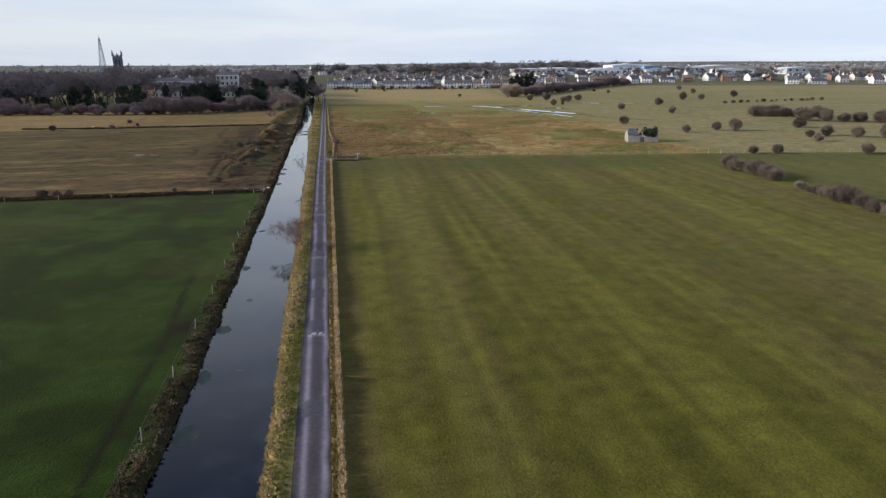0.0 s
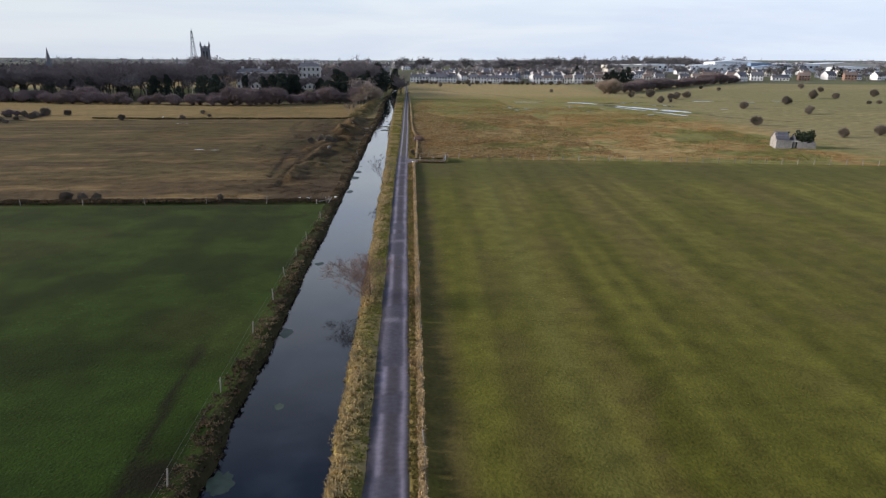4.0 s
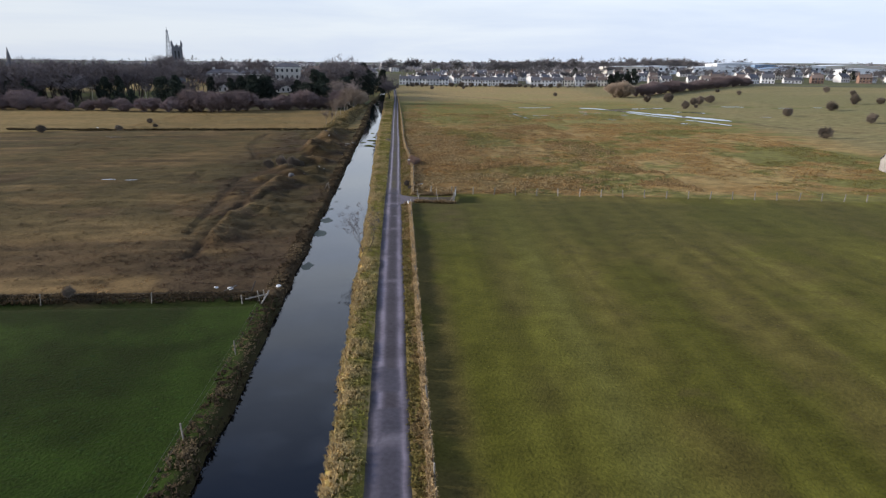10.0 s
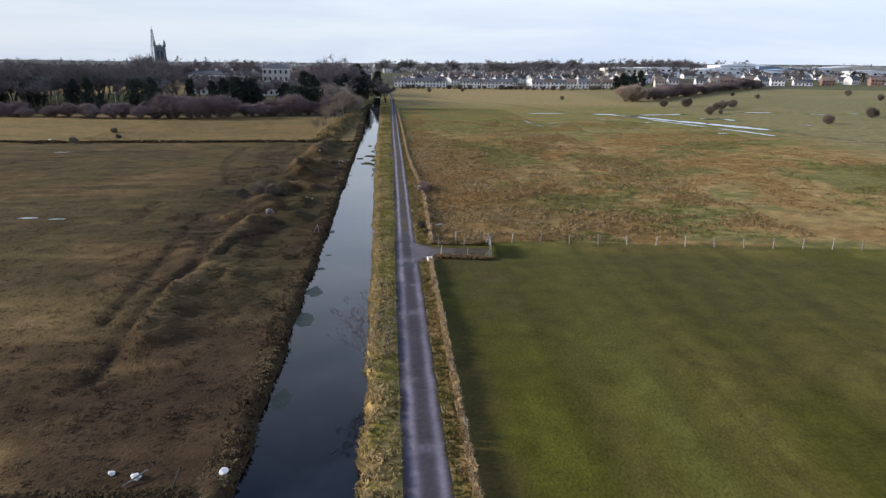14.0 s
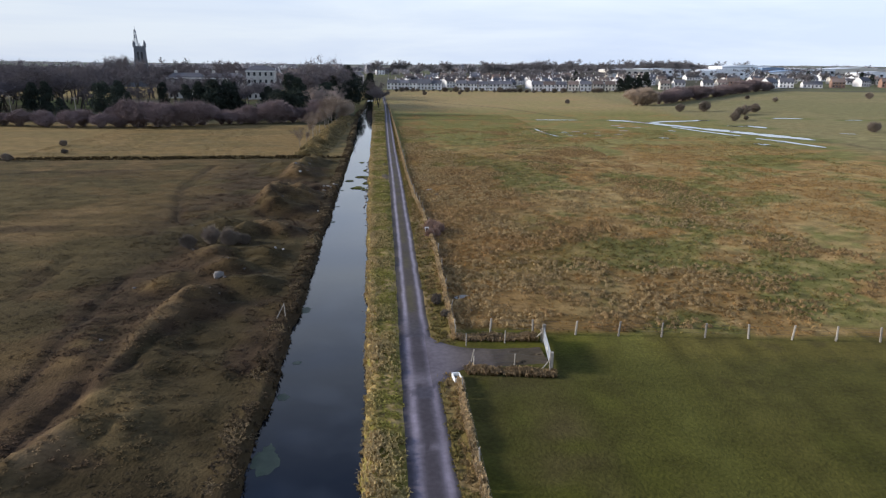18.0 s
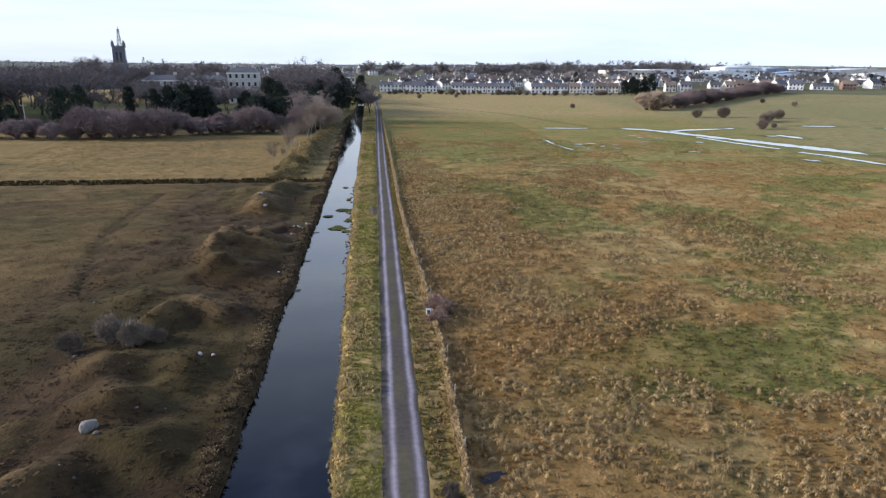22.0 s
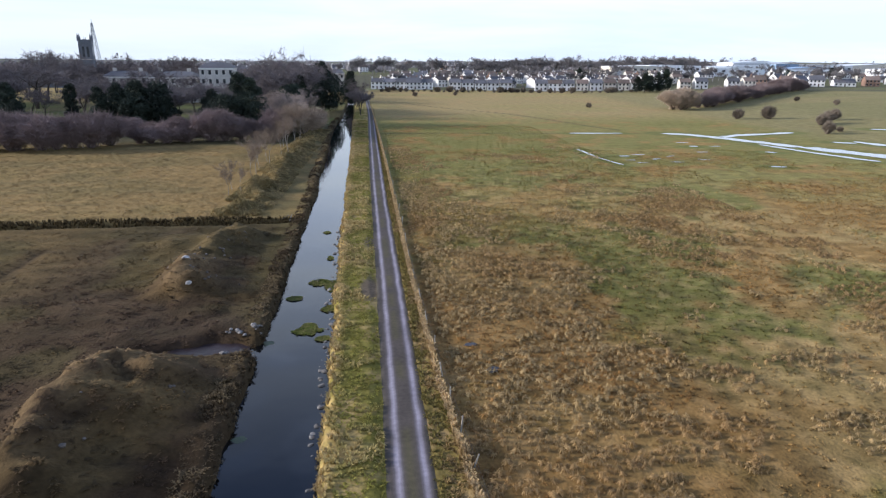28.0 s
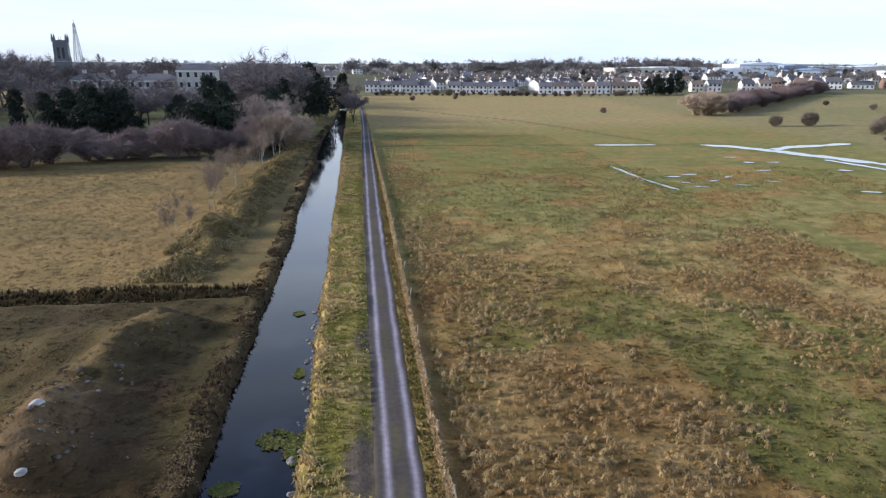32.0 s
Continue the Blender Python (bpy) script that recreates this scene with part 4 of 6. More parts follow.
scatter(WILLOWS, hedge_l + [(-150 - 4.6 * k + rw.uniform(-2, 2), 366 + 0.2 * k + rw.uniform(-3, 6), rw.uniform(0.8, 1.5)) for k in range(34)], 21)
scatter(CONIFERS, [(-160 - 11 * k + rw.uniform(-4, 4), 384 + rw.uniform(-6, 12), rw.uniform(0.5, 0.85)) for k in range(14)], 22)
spots += [(-140 - 4.2 * k, 384 + rw.uniform(-8, 34), rw.uniform(0.7, 1.02)) for k in range(46)]
spots += [(-150 - 6 * k, 376 + rw.uniform(-4, 14), rw.uniform(0.7, 1.0)) for k in range(26)]
brown = [(-14.5 - rw.random() * 6, 374 + 4.6 * k, rw.uniform(0.55, 0.8)) for k in range(16)] + [(-15.5 - rw.random() * 12, 392 + 7 * k, rw.uniform(0.7, 1.0)) for k in range(26)]
brown += [(-25.5, 384, 0.8), (-22, 381, 0.72), (-20, 383, 0.8), (-24, 386, 0.75), (-16.5, 384, 0.8), (-14.5, 387, 0.66), (-18, 390, 0.9), (-16.5, 396, 0.7), (-17, 410, 0.8)]
scatter(BROWN, brown, 23)
spots += [(-30 - 6.5 * k + rw.uniform(-2, 2), 424 + rw.uniform(-14, 30), rw.uniform(0.45, 0.8)) for k in range(6)]
spots += [(3.0 - 0.5 * k + rw.uniform(-0.6, 0.6), 440 + 11 * k, rw.uniform(0.4, 0.6)) for k in range(8)]
spots = [(x, y, min(s, 0.66) if -0.36 < (x - 5) / (y - 220) < -0.2 and y < 520 else s) for x, y, s in spots]
scatter(TREES, spots, 3)
scatter(BIRCHES, [(-17, 291, 0.8), (-15.4, 293, 0.85), (-17.2, 295, 0.7), (-14.8, 306, 1.3), (-16.3, 308, 1.1), (-15.6, 313, 1.0), (-14.5, 318, 1.25), (-13.6, 330, 1.2), (-15.9, 325, 1.0),
                  (-12.9, 338, 1.3), (-14.2, 345, 1.4), (-11.7, 352, 1.3), (-13.4, 358, 1.4), (-15.5, 350, 1.2), (-17.5, 334, 0.9), (-12.0, 366, 1.4), (-10.4, 374, 1.4),
                  (-14.8, 370, 1.5), (-16.5, 362, 1.4)], 4, (0.8, 1.05))
scatter(THORNS, [(142, 368, 1.5), (149, 372, 0.8), (161, 394, 2.0), (156, 390, 1.4), (163, 321, 1.4), (195, 341, 1.7), (228, 372, 1.8), (239, 369, 1.4), (175, 290, 1.8), (131, 250, 1.6), (137, 212, 1.1),
                 (269, 381, 1.7), (158, 214, 2.0), (153, 218, 1.4), (108, 483, 1.0), (34, 578, 1.3), (60, 590, 1.0), (187, 217, 1.8), (178, 192, 1.9), (185, 186, 1.8), (193, 182, 2.0), (201, 178, 1.8),
                 (170, 190, 1.1), (163, 178, 1.2), (-43.8, 128.4, 0.75), (-46.2, 128.3, 0.8), (-41.4, 128.0, 0.5), (-22, 127, 0.4), (-96, 266, 0.9), (-76, 270.5, 0.8), (-132, 284, 1.3), (-125, 286, 1.0),
                 (-139, 282, 1.2), (-16.4, 201.5, 1.05), (-18.5, 199.5, 0.8), (-14.0, 200.2, 0.9), (-12.4, 200.6, 0.6), (8.9, 176.8, 0.35), (8.4, 180, 0.4), (125.5, 157.6, 1.1), (132.3, 156.2, 1.2), (155.9, 150.4, 1.3)], 6, (0.42, 0.62), 1.55)
scatter(THORNS, [(143, 418, 1.4), (154, 416, 1.7), (172, 405, 1.7), (221, 467, 1.1), (289, 483, 1.2), (272, 434, 1.0), (222, 497, 0.8), (-77, 298, 0.6), (-70, 283, 0.5)], 16, (0.55, 0.75), 1.55)
# hedges of thorn: along the field's far side, and the thick one before the town
hedge = [(104.2 - 0.1 * k + rw.uniform(-0.8, 0.8), 136 - 2.0 * k, rw.uniform(0.7, 1.05)) for k in range(10)] + [(101.6 - 0.28 * k, 109 - 2.9 * k + rw.uniform(-1, 1), rw.uniform(0.45, 1.0)) for k in range(11)]
hedge += [(200 + 3.0 * k, 261 - 1.1 * k + rw.uniform(-1.5, 1.5), rw.uniform(1.0, 1.5)) for k in range(10)]
hedge += [(208 + 6 * k, 240 - 3.2 * k + rw.uniform(-2, 2), rw.uniform(1.2, 2.0)) for k in range(9)]
hedge += [(230 + 5 * k, 330 + 0.4 * k + rw.uniform(-2, 2), rw.uniform(0.3, 0.6)) for k in range(14)]
hedge += [(16 + 4.2 * k, 642 - 0.16 * 4.2 * k + rw.uniform(-8, 8), rw.uniform(0.3, 1.2)) for k in range(46)]
scrub = [(-131 - 42 * u + 10 * v * u, 289 - 30 * u - 55 * v * (1 - 0.35 * u), rw.uniform(0.35, 0.7)) for u, v in ((rw.random(), rw.random()) for k in range(60))]
scatter(THORNS, scrub, 24, (0.8, 1.1), 1.01)
scatter(THORNS, hedge, 7, (0.85, 1.05), 1.3)
thick = [(160 + 3.5 * k + rw.uniform(-2, 2), 474 + 3.3 * k + rw.uniform(-4, 4), rw.uniform(1.1, 1.7)) for k in range(42)]
scatter(WILLOWS, thick, 17, (0.9, 1.1))
scatter(TAWNY, [(144, 464, 1.3), (148, 468, 1.1), (141.5, 467, 0.9), (-12.5, 372, 0.9), (-16, 378, 1.1), (-10.5, 384, 0.9)], 8)
scatter(CONIFERS, [(185 + 5 * k, 612 + rw.uniform(-5, 5), rw.uniform(0.65, 0.9)) for k in range(5)], 9)
# trees of the town
town = [(rw.uniform(10, 520), rw.uniform(648, 1000), rw.uniform(0.35, 0.9)) for k in range(230)] + [(rw.uniform(520, 900), rw.uniform(560, 1000), rw.uniform(0.5, 0.9)) for k in range(50)]
skyline = [(-20 + 8 * k + rw.uniform(-6, 6), 980 + rw.uniform(-60, 80), rw.uniform(0.8, 1.45)) for k in range(70)]
skyline += [(rw.uniform(130, 260), rw.uniform(930, 1010), rw.uniform(0.9, 1.3)) for k in range(20)] + [(rw.uniform(350, 430), rw.uniform(960, 1040), rw.uniform(1.1, 1.45)) for k in range(14)]


def joined(name, label, kinds, spots, seed):
    """Far trees that nobody could pick apart, as one mesh for the wood and one for the twigs."""
    r = random.Random(seed)
    for k, mat in enumerate((BARK_FAR, TWIGS_HAZED)):
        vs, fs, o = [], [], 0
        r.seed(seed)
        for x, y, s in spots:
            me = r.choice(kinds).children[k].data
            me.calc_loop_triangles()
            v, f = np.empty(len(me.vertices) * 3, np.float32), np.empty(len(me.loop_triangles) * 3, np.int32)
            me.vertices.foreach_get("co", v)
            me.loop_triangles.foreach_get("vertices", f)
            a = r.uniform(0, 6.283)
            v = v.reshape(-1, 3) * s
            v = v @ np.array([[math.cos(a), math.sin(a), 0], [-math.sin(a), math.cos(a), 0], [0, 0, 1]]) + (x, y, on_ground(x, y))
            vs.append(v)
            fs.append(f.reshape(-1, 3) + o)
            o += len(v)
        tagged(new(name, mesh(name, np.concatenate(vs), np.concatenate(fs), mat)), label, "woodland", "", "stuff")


LOW = [bare_tree("bare_tree", "bare winter tree", "tree", 120 + k, 15, 0.8, 0.36, 2, (5, 3), 0.3, 22, 2.4, 0.10) for k in range(3)]
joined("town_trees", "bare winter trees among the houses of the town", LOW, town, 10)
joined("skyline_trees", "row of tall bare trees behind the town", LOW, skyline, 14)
drop(LOW)
scatter(CONIFERS, [(rw.uniform(120, 700), rw.uniform(680, 950), rw.uniform(0.5, 0.8)) for k in range(22)], 11)

# leafless alder leaning over the canal, and a thin young alder further on
ROADSIDE = material("bush_twigs", (0.25, 0.165, 0.125), 0.9, vary=0.2)
leaner = bare_tree("alder_bush", "reddish leafless alder bush leaning over the canal", "shrub", 601, 4.2, 0.7, 0.42, 3, (4, 3, 3), 0.06, 8, 0.75, 0.010,
                   ALDER, lean=-0.45, stems=3, up=0.7)
leaner.matrix_basis = turn(3.7, 84.5, 0.0)
for k, (x, y, tall) in enumerate(((10.3, 205.6, 1.55), (10.0, 203.2, 1.1), (10.4, 208.0, 0.9))):
    bush = bare_tree("roadside_bush", "reddish-brown leafless bush in the roadside fence", "shrub", 610 + k, tall, 0.75, 0.26, 3, (3, 3, 2), 0.04, 9, 0.5, 0.016, ROADSIDE, stems=7, up=0.75, group="roadside bushes")
    bush.matrix_basis = turn(x, y, on_ground(x, y) - 0.05)
young = bare_tree("young_alder", "thin leafless alder sapling with a few grey stems", "tree", 602, 5.6, 0.4, 0.5, 3, (3, 2, 2), 0.055, 7, 0.6, 0.014, TWIGS, BARK, stems=3, up=1.0)
young.matrix_basis = turn(3.1, 140.5, -0.1)
drop(TREES + BROWN + TAWNY + WILLOWS + BIRCHES + THORNS + CONIFERS)

# woods on the skyline behind the town
n = 2600
fx = np.r_[rs.uniform(-500, 1300, n), rs.uniform(-2400, 3000, n)]
fy = np.r_[rs.uniform(1000, 1500, n), rs.uniform(1400, 3000, n)]
keep = fbm(fx, fy, 160, 61) > np.where(fy < 1500, 0.46, 0.6)
fx, fy = fx[keep], fy[keep]
fz = height(fx, fy)
fh = rs.uniform(6, 13, len(fx))
c = np.stack([fx, fy, fz + fh * 0.55], -1)
c4 = np.repeat(c, 4, 0) + rs.normal(0, 1, (4 * len(c), 3)) * np.repeat(fh, 4)[:, None] * (0.4, 0.4, 0.2)
v, f = leaf_cloud(62, c4, np.repeat(fh, 4) * 0.3, 8, 2.4)
tagged(new("far_woods", mesh("far_woods", v, f, TWIGS_HAZED)), "distant bare woods along the skyline behind the town", "woodland", "", "stuff")
n = 620
fx, fy = rs.uniform(-700, -40, n), rs.uniform(690, 1000, n)
fh = rs.uniform(6, 12, n)
c = np.stack([fx, fy, height(fx, fy) + fh * 0.55], -1)
c4 = np.repeat(c, 4, 0) + rs.normal(0, 1, (4 * n, 3)) * np.repeat(fh, 4)[:, None] * (0.4, 0.4, 0.22)
v, f = leaf_cloud(63, c4, np.repeat(fh, 4) * 0.3, 12, 1.7)
tagged(new("park_woods", mesh("park_woods", v, f, TWIGS)), "bare woods round the church and the college", "woodland", "", "stuff")


# ---- grass that stands up from the ground ----
def tufts(name, label, x, y, hgt, wide, root, tip, blades=6, width=0.05, droop=0.5, seed=0, vary=0.3, sink=0.04, z=None, dome=False):
    """Clumps of bent blades. root, tip: tones at the foot and at the end of the blades, or arrays of them."""
    r = np.random.RandomState(seed)
    n = len(x)
    z = (height(x, y) if z is None else z) - sink
    b = n * blades
    base = np.repeat(np.stack([x, y, z], -1), blades, 0)
    h = np.repeat(hgt * np.ones(n), blades) * r.uniform(0.65, 1.15, b)
    w = np.repeat(wide * np.ones(n), blades) * r.uniform(0.4, 1.1, b)
    a = r.uniform(0, 2 * np.pi, b)
    d = np.stack([np.cos(a), np.sin(a), 0 * a], -1)
    s = np.stack([-np.sin(a), np.cos(a), 0 * a], -1) * (width * r.uniform(0.6, 1.4, b))[:, None]
    up = np.array([0, 0, 1.0])
    root_p = base + d * (0.18 * w)[:, None]
    mid = base + d * (0.55 * w)[:, None] + up * (h * 0.8)[:, None]
    end = base + d * w[:, None] + up * (h * (1 - droop * r.uniform(0.3, 1.2, b)))[:, None]
    if dome:                                                 # a mop: blades arch from the crown down to the ground
        root_p = base + d * (0.05 * w)[:, None] + up * (h * 0.85)[:, None]
        mid = base + d * (w * r.uniform(0.3, 0.75, b))[:, None] + up * (h * r.uniform(0.55, 1.15, b))[:, None]
        end = base + d * w[:, None] + up * (h * r.uniform(0.0, 0.45, b))[:, None]
    v = np.stack([root_p - s, root_p + s, mid - s * 0.8, mid + s * 0.8, end], 1).reshape(-1, 3)
    o = np.arange(b)[:, None] * 5
    f = np.concatenate([o + (0, 1, 3), o + (0, 3, 2), o + (2, 3, 4)], 1).reshape(-1, 3)
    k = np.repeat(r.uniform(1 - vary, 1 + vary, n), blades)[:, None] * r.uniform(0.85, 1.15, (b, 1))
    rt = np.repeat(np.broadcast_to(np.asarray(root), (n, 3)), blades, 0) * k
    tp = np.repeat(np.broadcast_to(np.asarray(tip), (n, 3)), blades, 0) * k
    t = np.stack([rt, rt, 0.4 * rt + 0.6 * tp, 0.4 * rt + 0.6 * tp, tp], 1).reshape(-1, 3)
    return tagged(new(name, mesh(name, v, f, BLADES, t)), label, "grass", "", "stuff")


def spread(x0, x1, y0, y1, n, seed):
    r = np.random.RandomState(seed)
    return r.uniform(x0, x1, n), r.uniform(y0, y1, n)


# verge between the canal and the lane
x, y = spread(0, 1, 26, 420, 15000, 70)
x = canal_right(y) - 0.1 + x ** 1.3 * (lane_x(y) - 1.25 - canal_right(y))
m = np.exp(-(((x - 4.5) / 0.9) ** 2 + ((y - 246.5) / 2.6) ** 2)) < 0.35
x, y = x[m], y[m]
k = smooth((fbm(x, y, 3.5, 71) - 0.36) / 0.25)
near_water = smooth((canal_right(y) + 1.5 - x) / 1.3)
straw = np.clip(k * 0.75 + 0.75 * near_water - 0.25 * smooth((x - lane_x(y) + 2.2) / 0.8), 0, 1)[:, None]
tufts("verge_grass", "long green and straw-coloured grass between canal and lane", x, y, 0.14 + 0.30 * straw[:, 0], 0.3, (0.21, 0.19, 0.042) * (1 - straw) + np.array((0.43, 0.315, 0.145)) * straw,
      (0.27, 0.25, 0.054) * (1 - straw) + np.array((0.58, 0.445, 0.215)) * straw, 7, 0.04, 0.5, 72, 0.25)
# verge on the field side of the lane
x, y = spread(0, 1, 26, 480, 9000, 73)
x = lane_x(y) + 1.25 + x * (roadside_x(y) - lane_x(y) - 1.25)
keep = ~((y > 166.6) & (y < 171.6))
x, y = x[keep], y[keep]
tufts("verge_grass", "brown and straw-coloured dead grass beside the lane", x, y, rs.uniform(0.1, 0.34, len(x)), 0.32, (0.20, 0.145, 0.058),
      np.where((fbm(x, y, 3, 74) + 0.25 * smooth((lane_x(y) + 1.9 - x) / 0.6) > 0.55)[:, None], (0.20, 0.175, 0.045), (0.40, 0.275, 0.12)), 6, 0.045, 0.5, 75)
# dead grass grown up through the roadside fence
x, y = spread(-0.16, 0.16, 26, 470, 8000, 76)
keep = ~((y > 165.2) & (y < 172.2))
x, y = x[keep] + roadside_x(y[keep]), y[keep]
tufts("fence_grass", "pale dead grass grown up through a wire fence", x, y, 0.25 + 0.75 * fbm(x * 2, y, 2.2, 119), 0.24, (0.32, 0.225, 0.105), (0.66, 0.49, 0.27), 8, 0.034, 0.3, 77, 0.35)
# dead grass along the gate's two wings
x, y = spread(9.4, 15.6, -0.45, 0.45, 700, 128)
y = y + np.where(np.arange(len(x)) % 2 == 0, np.interp(x, [9.4, 15.6], [172.4, 171.9]), np.interp(x, [9.4, 15.6], [166.9, 165.9]))
tufts("fence_grass", "brown dead grass along the fence beside the field gate", x, y, 0.25 + 0.5 * fbm(x, y, 1.5, 129), 0.32, (0.19, 0.13, 0.062), (0.40, 0.28, 0.145), 8, 0.04, 0.5, 130, 0.4)
# weeds on the canal's left bank
x, y = spread(-1.9, 0.12, 26, 430, 9000, 78)
x = x + canal_left(y)
pale = (fbm(x, y, 2.5, 79) > 0.56)[:, None]
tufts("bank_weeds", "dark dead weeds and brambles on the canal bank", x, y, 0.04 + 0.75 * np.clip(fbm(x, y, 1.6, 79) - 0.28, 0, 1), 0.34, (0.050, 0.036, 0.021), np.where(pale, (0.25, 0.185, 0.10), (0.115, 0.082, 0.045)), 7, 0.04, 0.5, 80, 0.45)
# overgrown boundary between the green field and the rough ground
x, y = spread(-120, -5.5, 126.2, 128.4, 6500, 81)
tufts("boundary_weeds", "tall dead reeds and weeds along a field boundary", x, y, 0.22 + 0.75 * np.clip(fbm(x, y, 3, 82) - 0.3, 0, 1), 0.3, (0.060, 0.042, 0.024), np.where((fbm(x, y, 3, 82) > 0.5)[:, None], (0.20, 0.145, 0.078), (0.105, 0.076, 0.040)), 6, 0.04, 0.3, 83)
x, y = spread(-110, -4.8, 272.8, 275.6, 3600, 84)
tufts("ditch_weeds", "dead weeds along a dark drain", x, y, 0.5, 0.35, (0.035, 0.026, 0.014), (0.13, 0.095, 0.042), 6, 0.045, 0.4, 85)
# tussocks of the wet grassland
x, y = spread(9.6, 58, 173, 345, 34000, 86)
m = (y > fence_line_y(x) + 0.8) & (fbm(x, y, 13, 87) - 0.35 * (fbm(x, y, 15, 32) - 0.5) + 0.8 * (fbm(x, y, 2.6, 85) - 0.5) + 0.22 * np.exp(-((x - 11) / 6.5) ** 2) - 0.09 * np.exp(-((x - 33) / 9) ** 2) - 0.14 * smooth((y - 265) / 50) * smooth((x - 15) / 5) + 0.06 * smooth((215 - y) / 25) > 0.54) & (x > roadside_x(y) + 0.3)
x, y = x[m], y[m]
warm = smooth((fbm(x, y, 10, 88) - 0.4) / 0.2)[:, None]
tufts("tussocks", "straw-coloured rush and grass tussocks in wet ground", x, y, rs.uniform(0.16, 0.4, len(x)), rs.uniform(0.16, 0.44, len(x)), (0.27, 0.185, 0.080),
      np.array((0.53, 0.405, 0.21)) * (1 - warm) + np.array((0.47, 0.315, 0.15)) * warm, 24, 0.020, 0.75, 89, 0.4, dome=True)
x, y = spread(9.2, 112, 168, 340, 46000, 124)
m = (y > fence_line_y(x) + 0.8) & (x > roadside_x(y) + 0.3) & (fbm(x, y, 18, 125) + 0.5 * (fbm(x, y, 3, 126) - 0.5) + 0.10 * smooth((x - 22) / 10) + 0.2 * smooth((14 - x) / 3) - 0.12 * smooth((y - 265) / 40) * smooth((x - 15) / 5) > 0.50)
x, y = x[m], y[m]
t_ = tone(x, y)
tufts("tussocks", "low reddish-brown grass clumps in wet ground", x, y, rs.uniform(0.10, 0.26, len(x)), rs.uniform(0.14, 0.34, len(x)), t_ * 0.9 + (0.04, 0.02, 0.006),
      t_ * 1.5 + (0.08, 0.04, 0.015), 9, 0.036, 0.7, 127, 0.4, dome=True)
x, y = spread(9.6, 58, 173, 400, 26000, 92)
m = (y > fence_line_y(x) + 0.5) & (x > roadside_x(y) + 0.3)
x, y = x[m], y[m]
g = tone(x, y)
tufts("meadow_grass", "short green and brown grass between the tussocks", x, y, rs.uniform(0.06, 0.2, len(x)), 0.26, g * 1.2, g * 1.7, 6, 0.04, 0.6, 94, 0.35)
# green field on the right
x, y = spread(9.5, 75, 26, 172, 15000, 95)
m = (y < fence_line_y(x) - 0.4) & (fbm(x * 1.0 - y * 0.035, y * 0.1, 6, 96) > 0.47) & (x > roadside_x(y) + 0.3)
x, y = x[m], y[m]
tufts("field_grass", "tufts of green and yellowing grass in a grazed field", x, y, 0.05, 0.22, tone(x, y) * 1.3, tone(x, y) * np.where((rs.rand(len(x)) < 0.12)[:, None], 2.2, 1.5), 5, 0.05, 0.6, 97, 0.15, dome=True)
x, y = spread(-45, -5.4, 26, 125.5, 7000, 98)
tufts("field_grass", "lush dark green grass of the wet field", x, y, 0.05, 0.3, tone(x, y) * 1.5, tone(x, y) * 1.9, 5, 0.06, 0.55, 99, 0.2, dome=True)
# rough ground and meadow on the left
x, y = spread(-75, -5, 128, 272, 15000, 110)
tufts("rough_grass", "brown winter grass on rough disturbed ground", x, y, 0.06, 0.36, tone(x, y) * 1.3, tone(x, y) * 1.55, 7, 0.07, 0.65, 111, 0.2, dome=True)
x, y = spread(-26, -5, 128, 272, 13000, 120)
m = fbm(x, y, 2.2, 121) > 0.45
x, y = x[m], y[m]
c_ = tone(x, y)
tufts("rough_grass", "dead grass and weed stalks on the dug earth beside the canal", x, y, 0.04 + 0.24 * np.clip(fbm(x, y, 1.4, 122) - 0.3, 0, 1), 0.36, c_ * 1.5, c_ * rs.uniform(1.6, 2.6, (len(x), 1)), 7, 0.05, 0.8, 123, 0.3)
x, y = spread(-80, -13, 276, 348, 9000, 112)
tufts("meadow_grass", "straw-coloured uncut meadow grass", x, y, 0.07, 0.44, tone(x, y) * 1.2, tone(x, y) * 1.45, 7, 0.08, 0.6, 113, 0.16, dome=True)
x, y = spread(-4.0, 3.8, 277, 386, 14000, 114)
m = fbm(x * 1.0, y, 3, 118) > 0.18 + 0.06 * np.abs(x)
x, y = x[m] + ridge_x(y[m]), y[m]
tufts("heather", "dark olive heather and furze clumps on an earth bank", x, y, 0.10 + 0.7 * np.clip(fbm(x, y, 1.8, 117) - 0.2, 0, 1), 0.4, (0.22, 0.17, 0.075), np.where((fbm(x, y, 1.6, 115) > 0.47)[:, None], (0.40, 0.31, 0.145), (0.22, 0.175, 0.075)), 9, 0.055, 0.5, 116, 0.3, dome=True)


# ---- fences, gate and small things ----
def stake(tall, r, seed, square=False):
    """A wooden fence post with a cut top."""
    s = Shape()
    if square:
        s.box(-r, r, -r, r, -0.3, tall)
        return s.make("post", WOOD, 0.012)
    s.bar((0, 0, -0.3), (0.02, 0.01, tall), r, r * 0.92, 7)
    return s.make("post", WOOD, 0.0)


POST_M, POST_S, POST_B = stake(1.22, 0.085, 1), stake(1.05, 0.05, 2), stake(1.35, 0.11, 3, True)


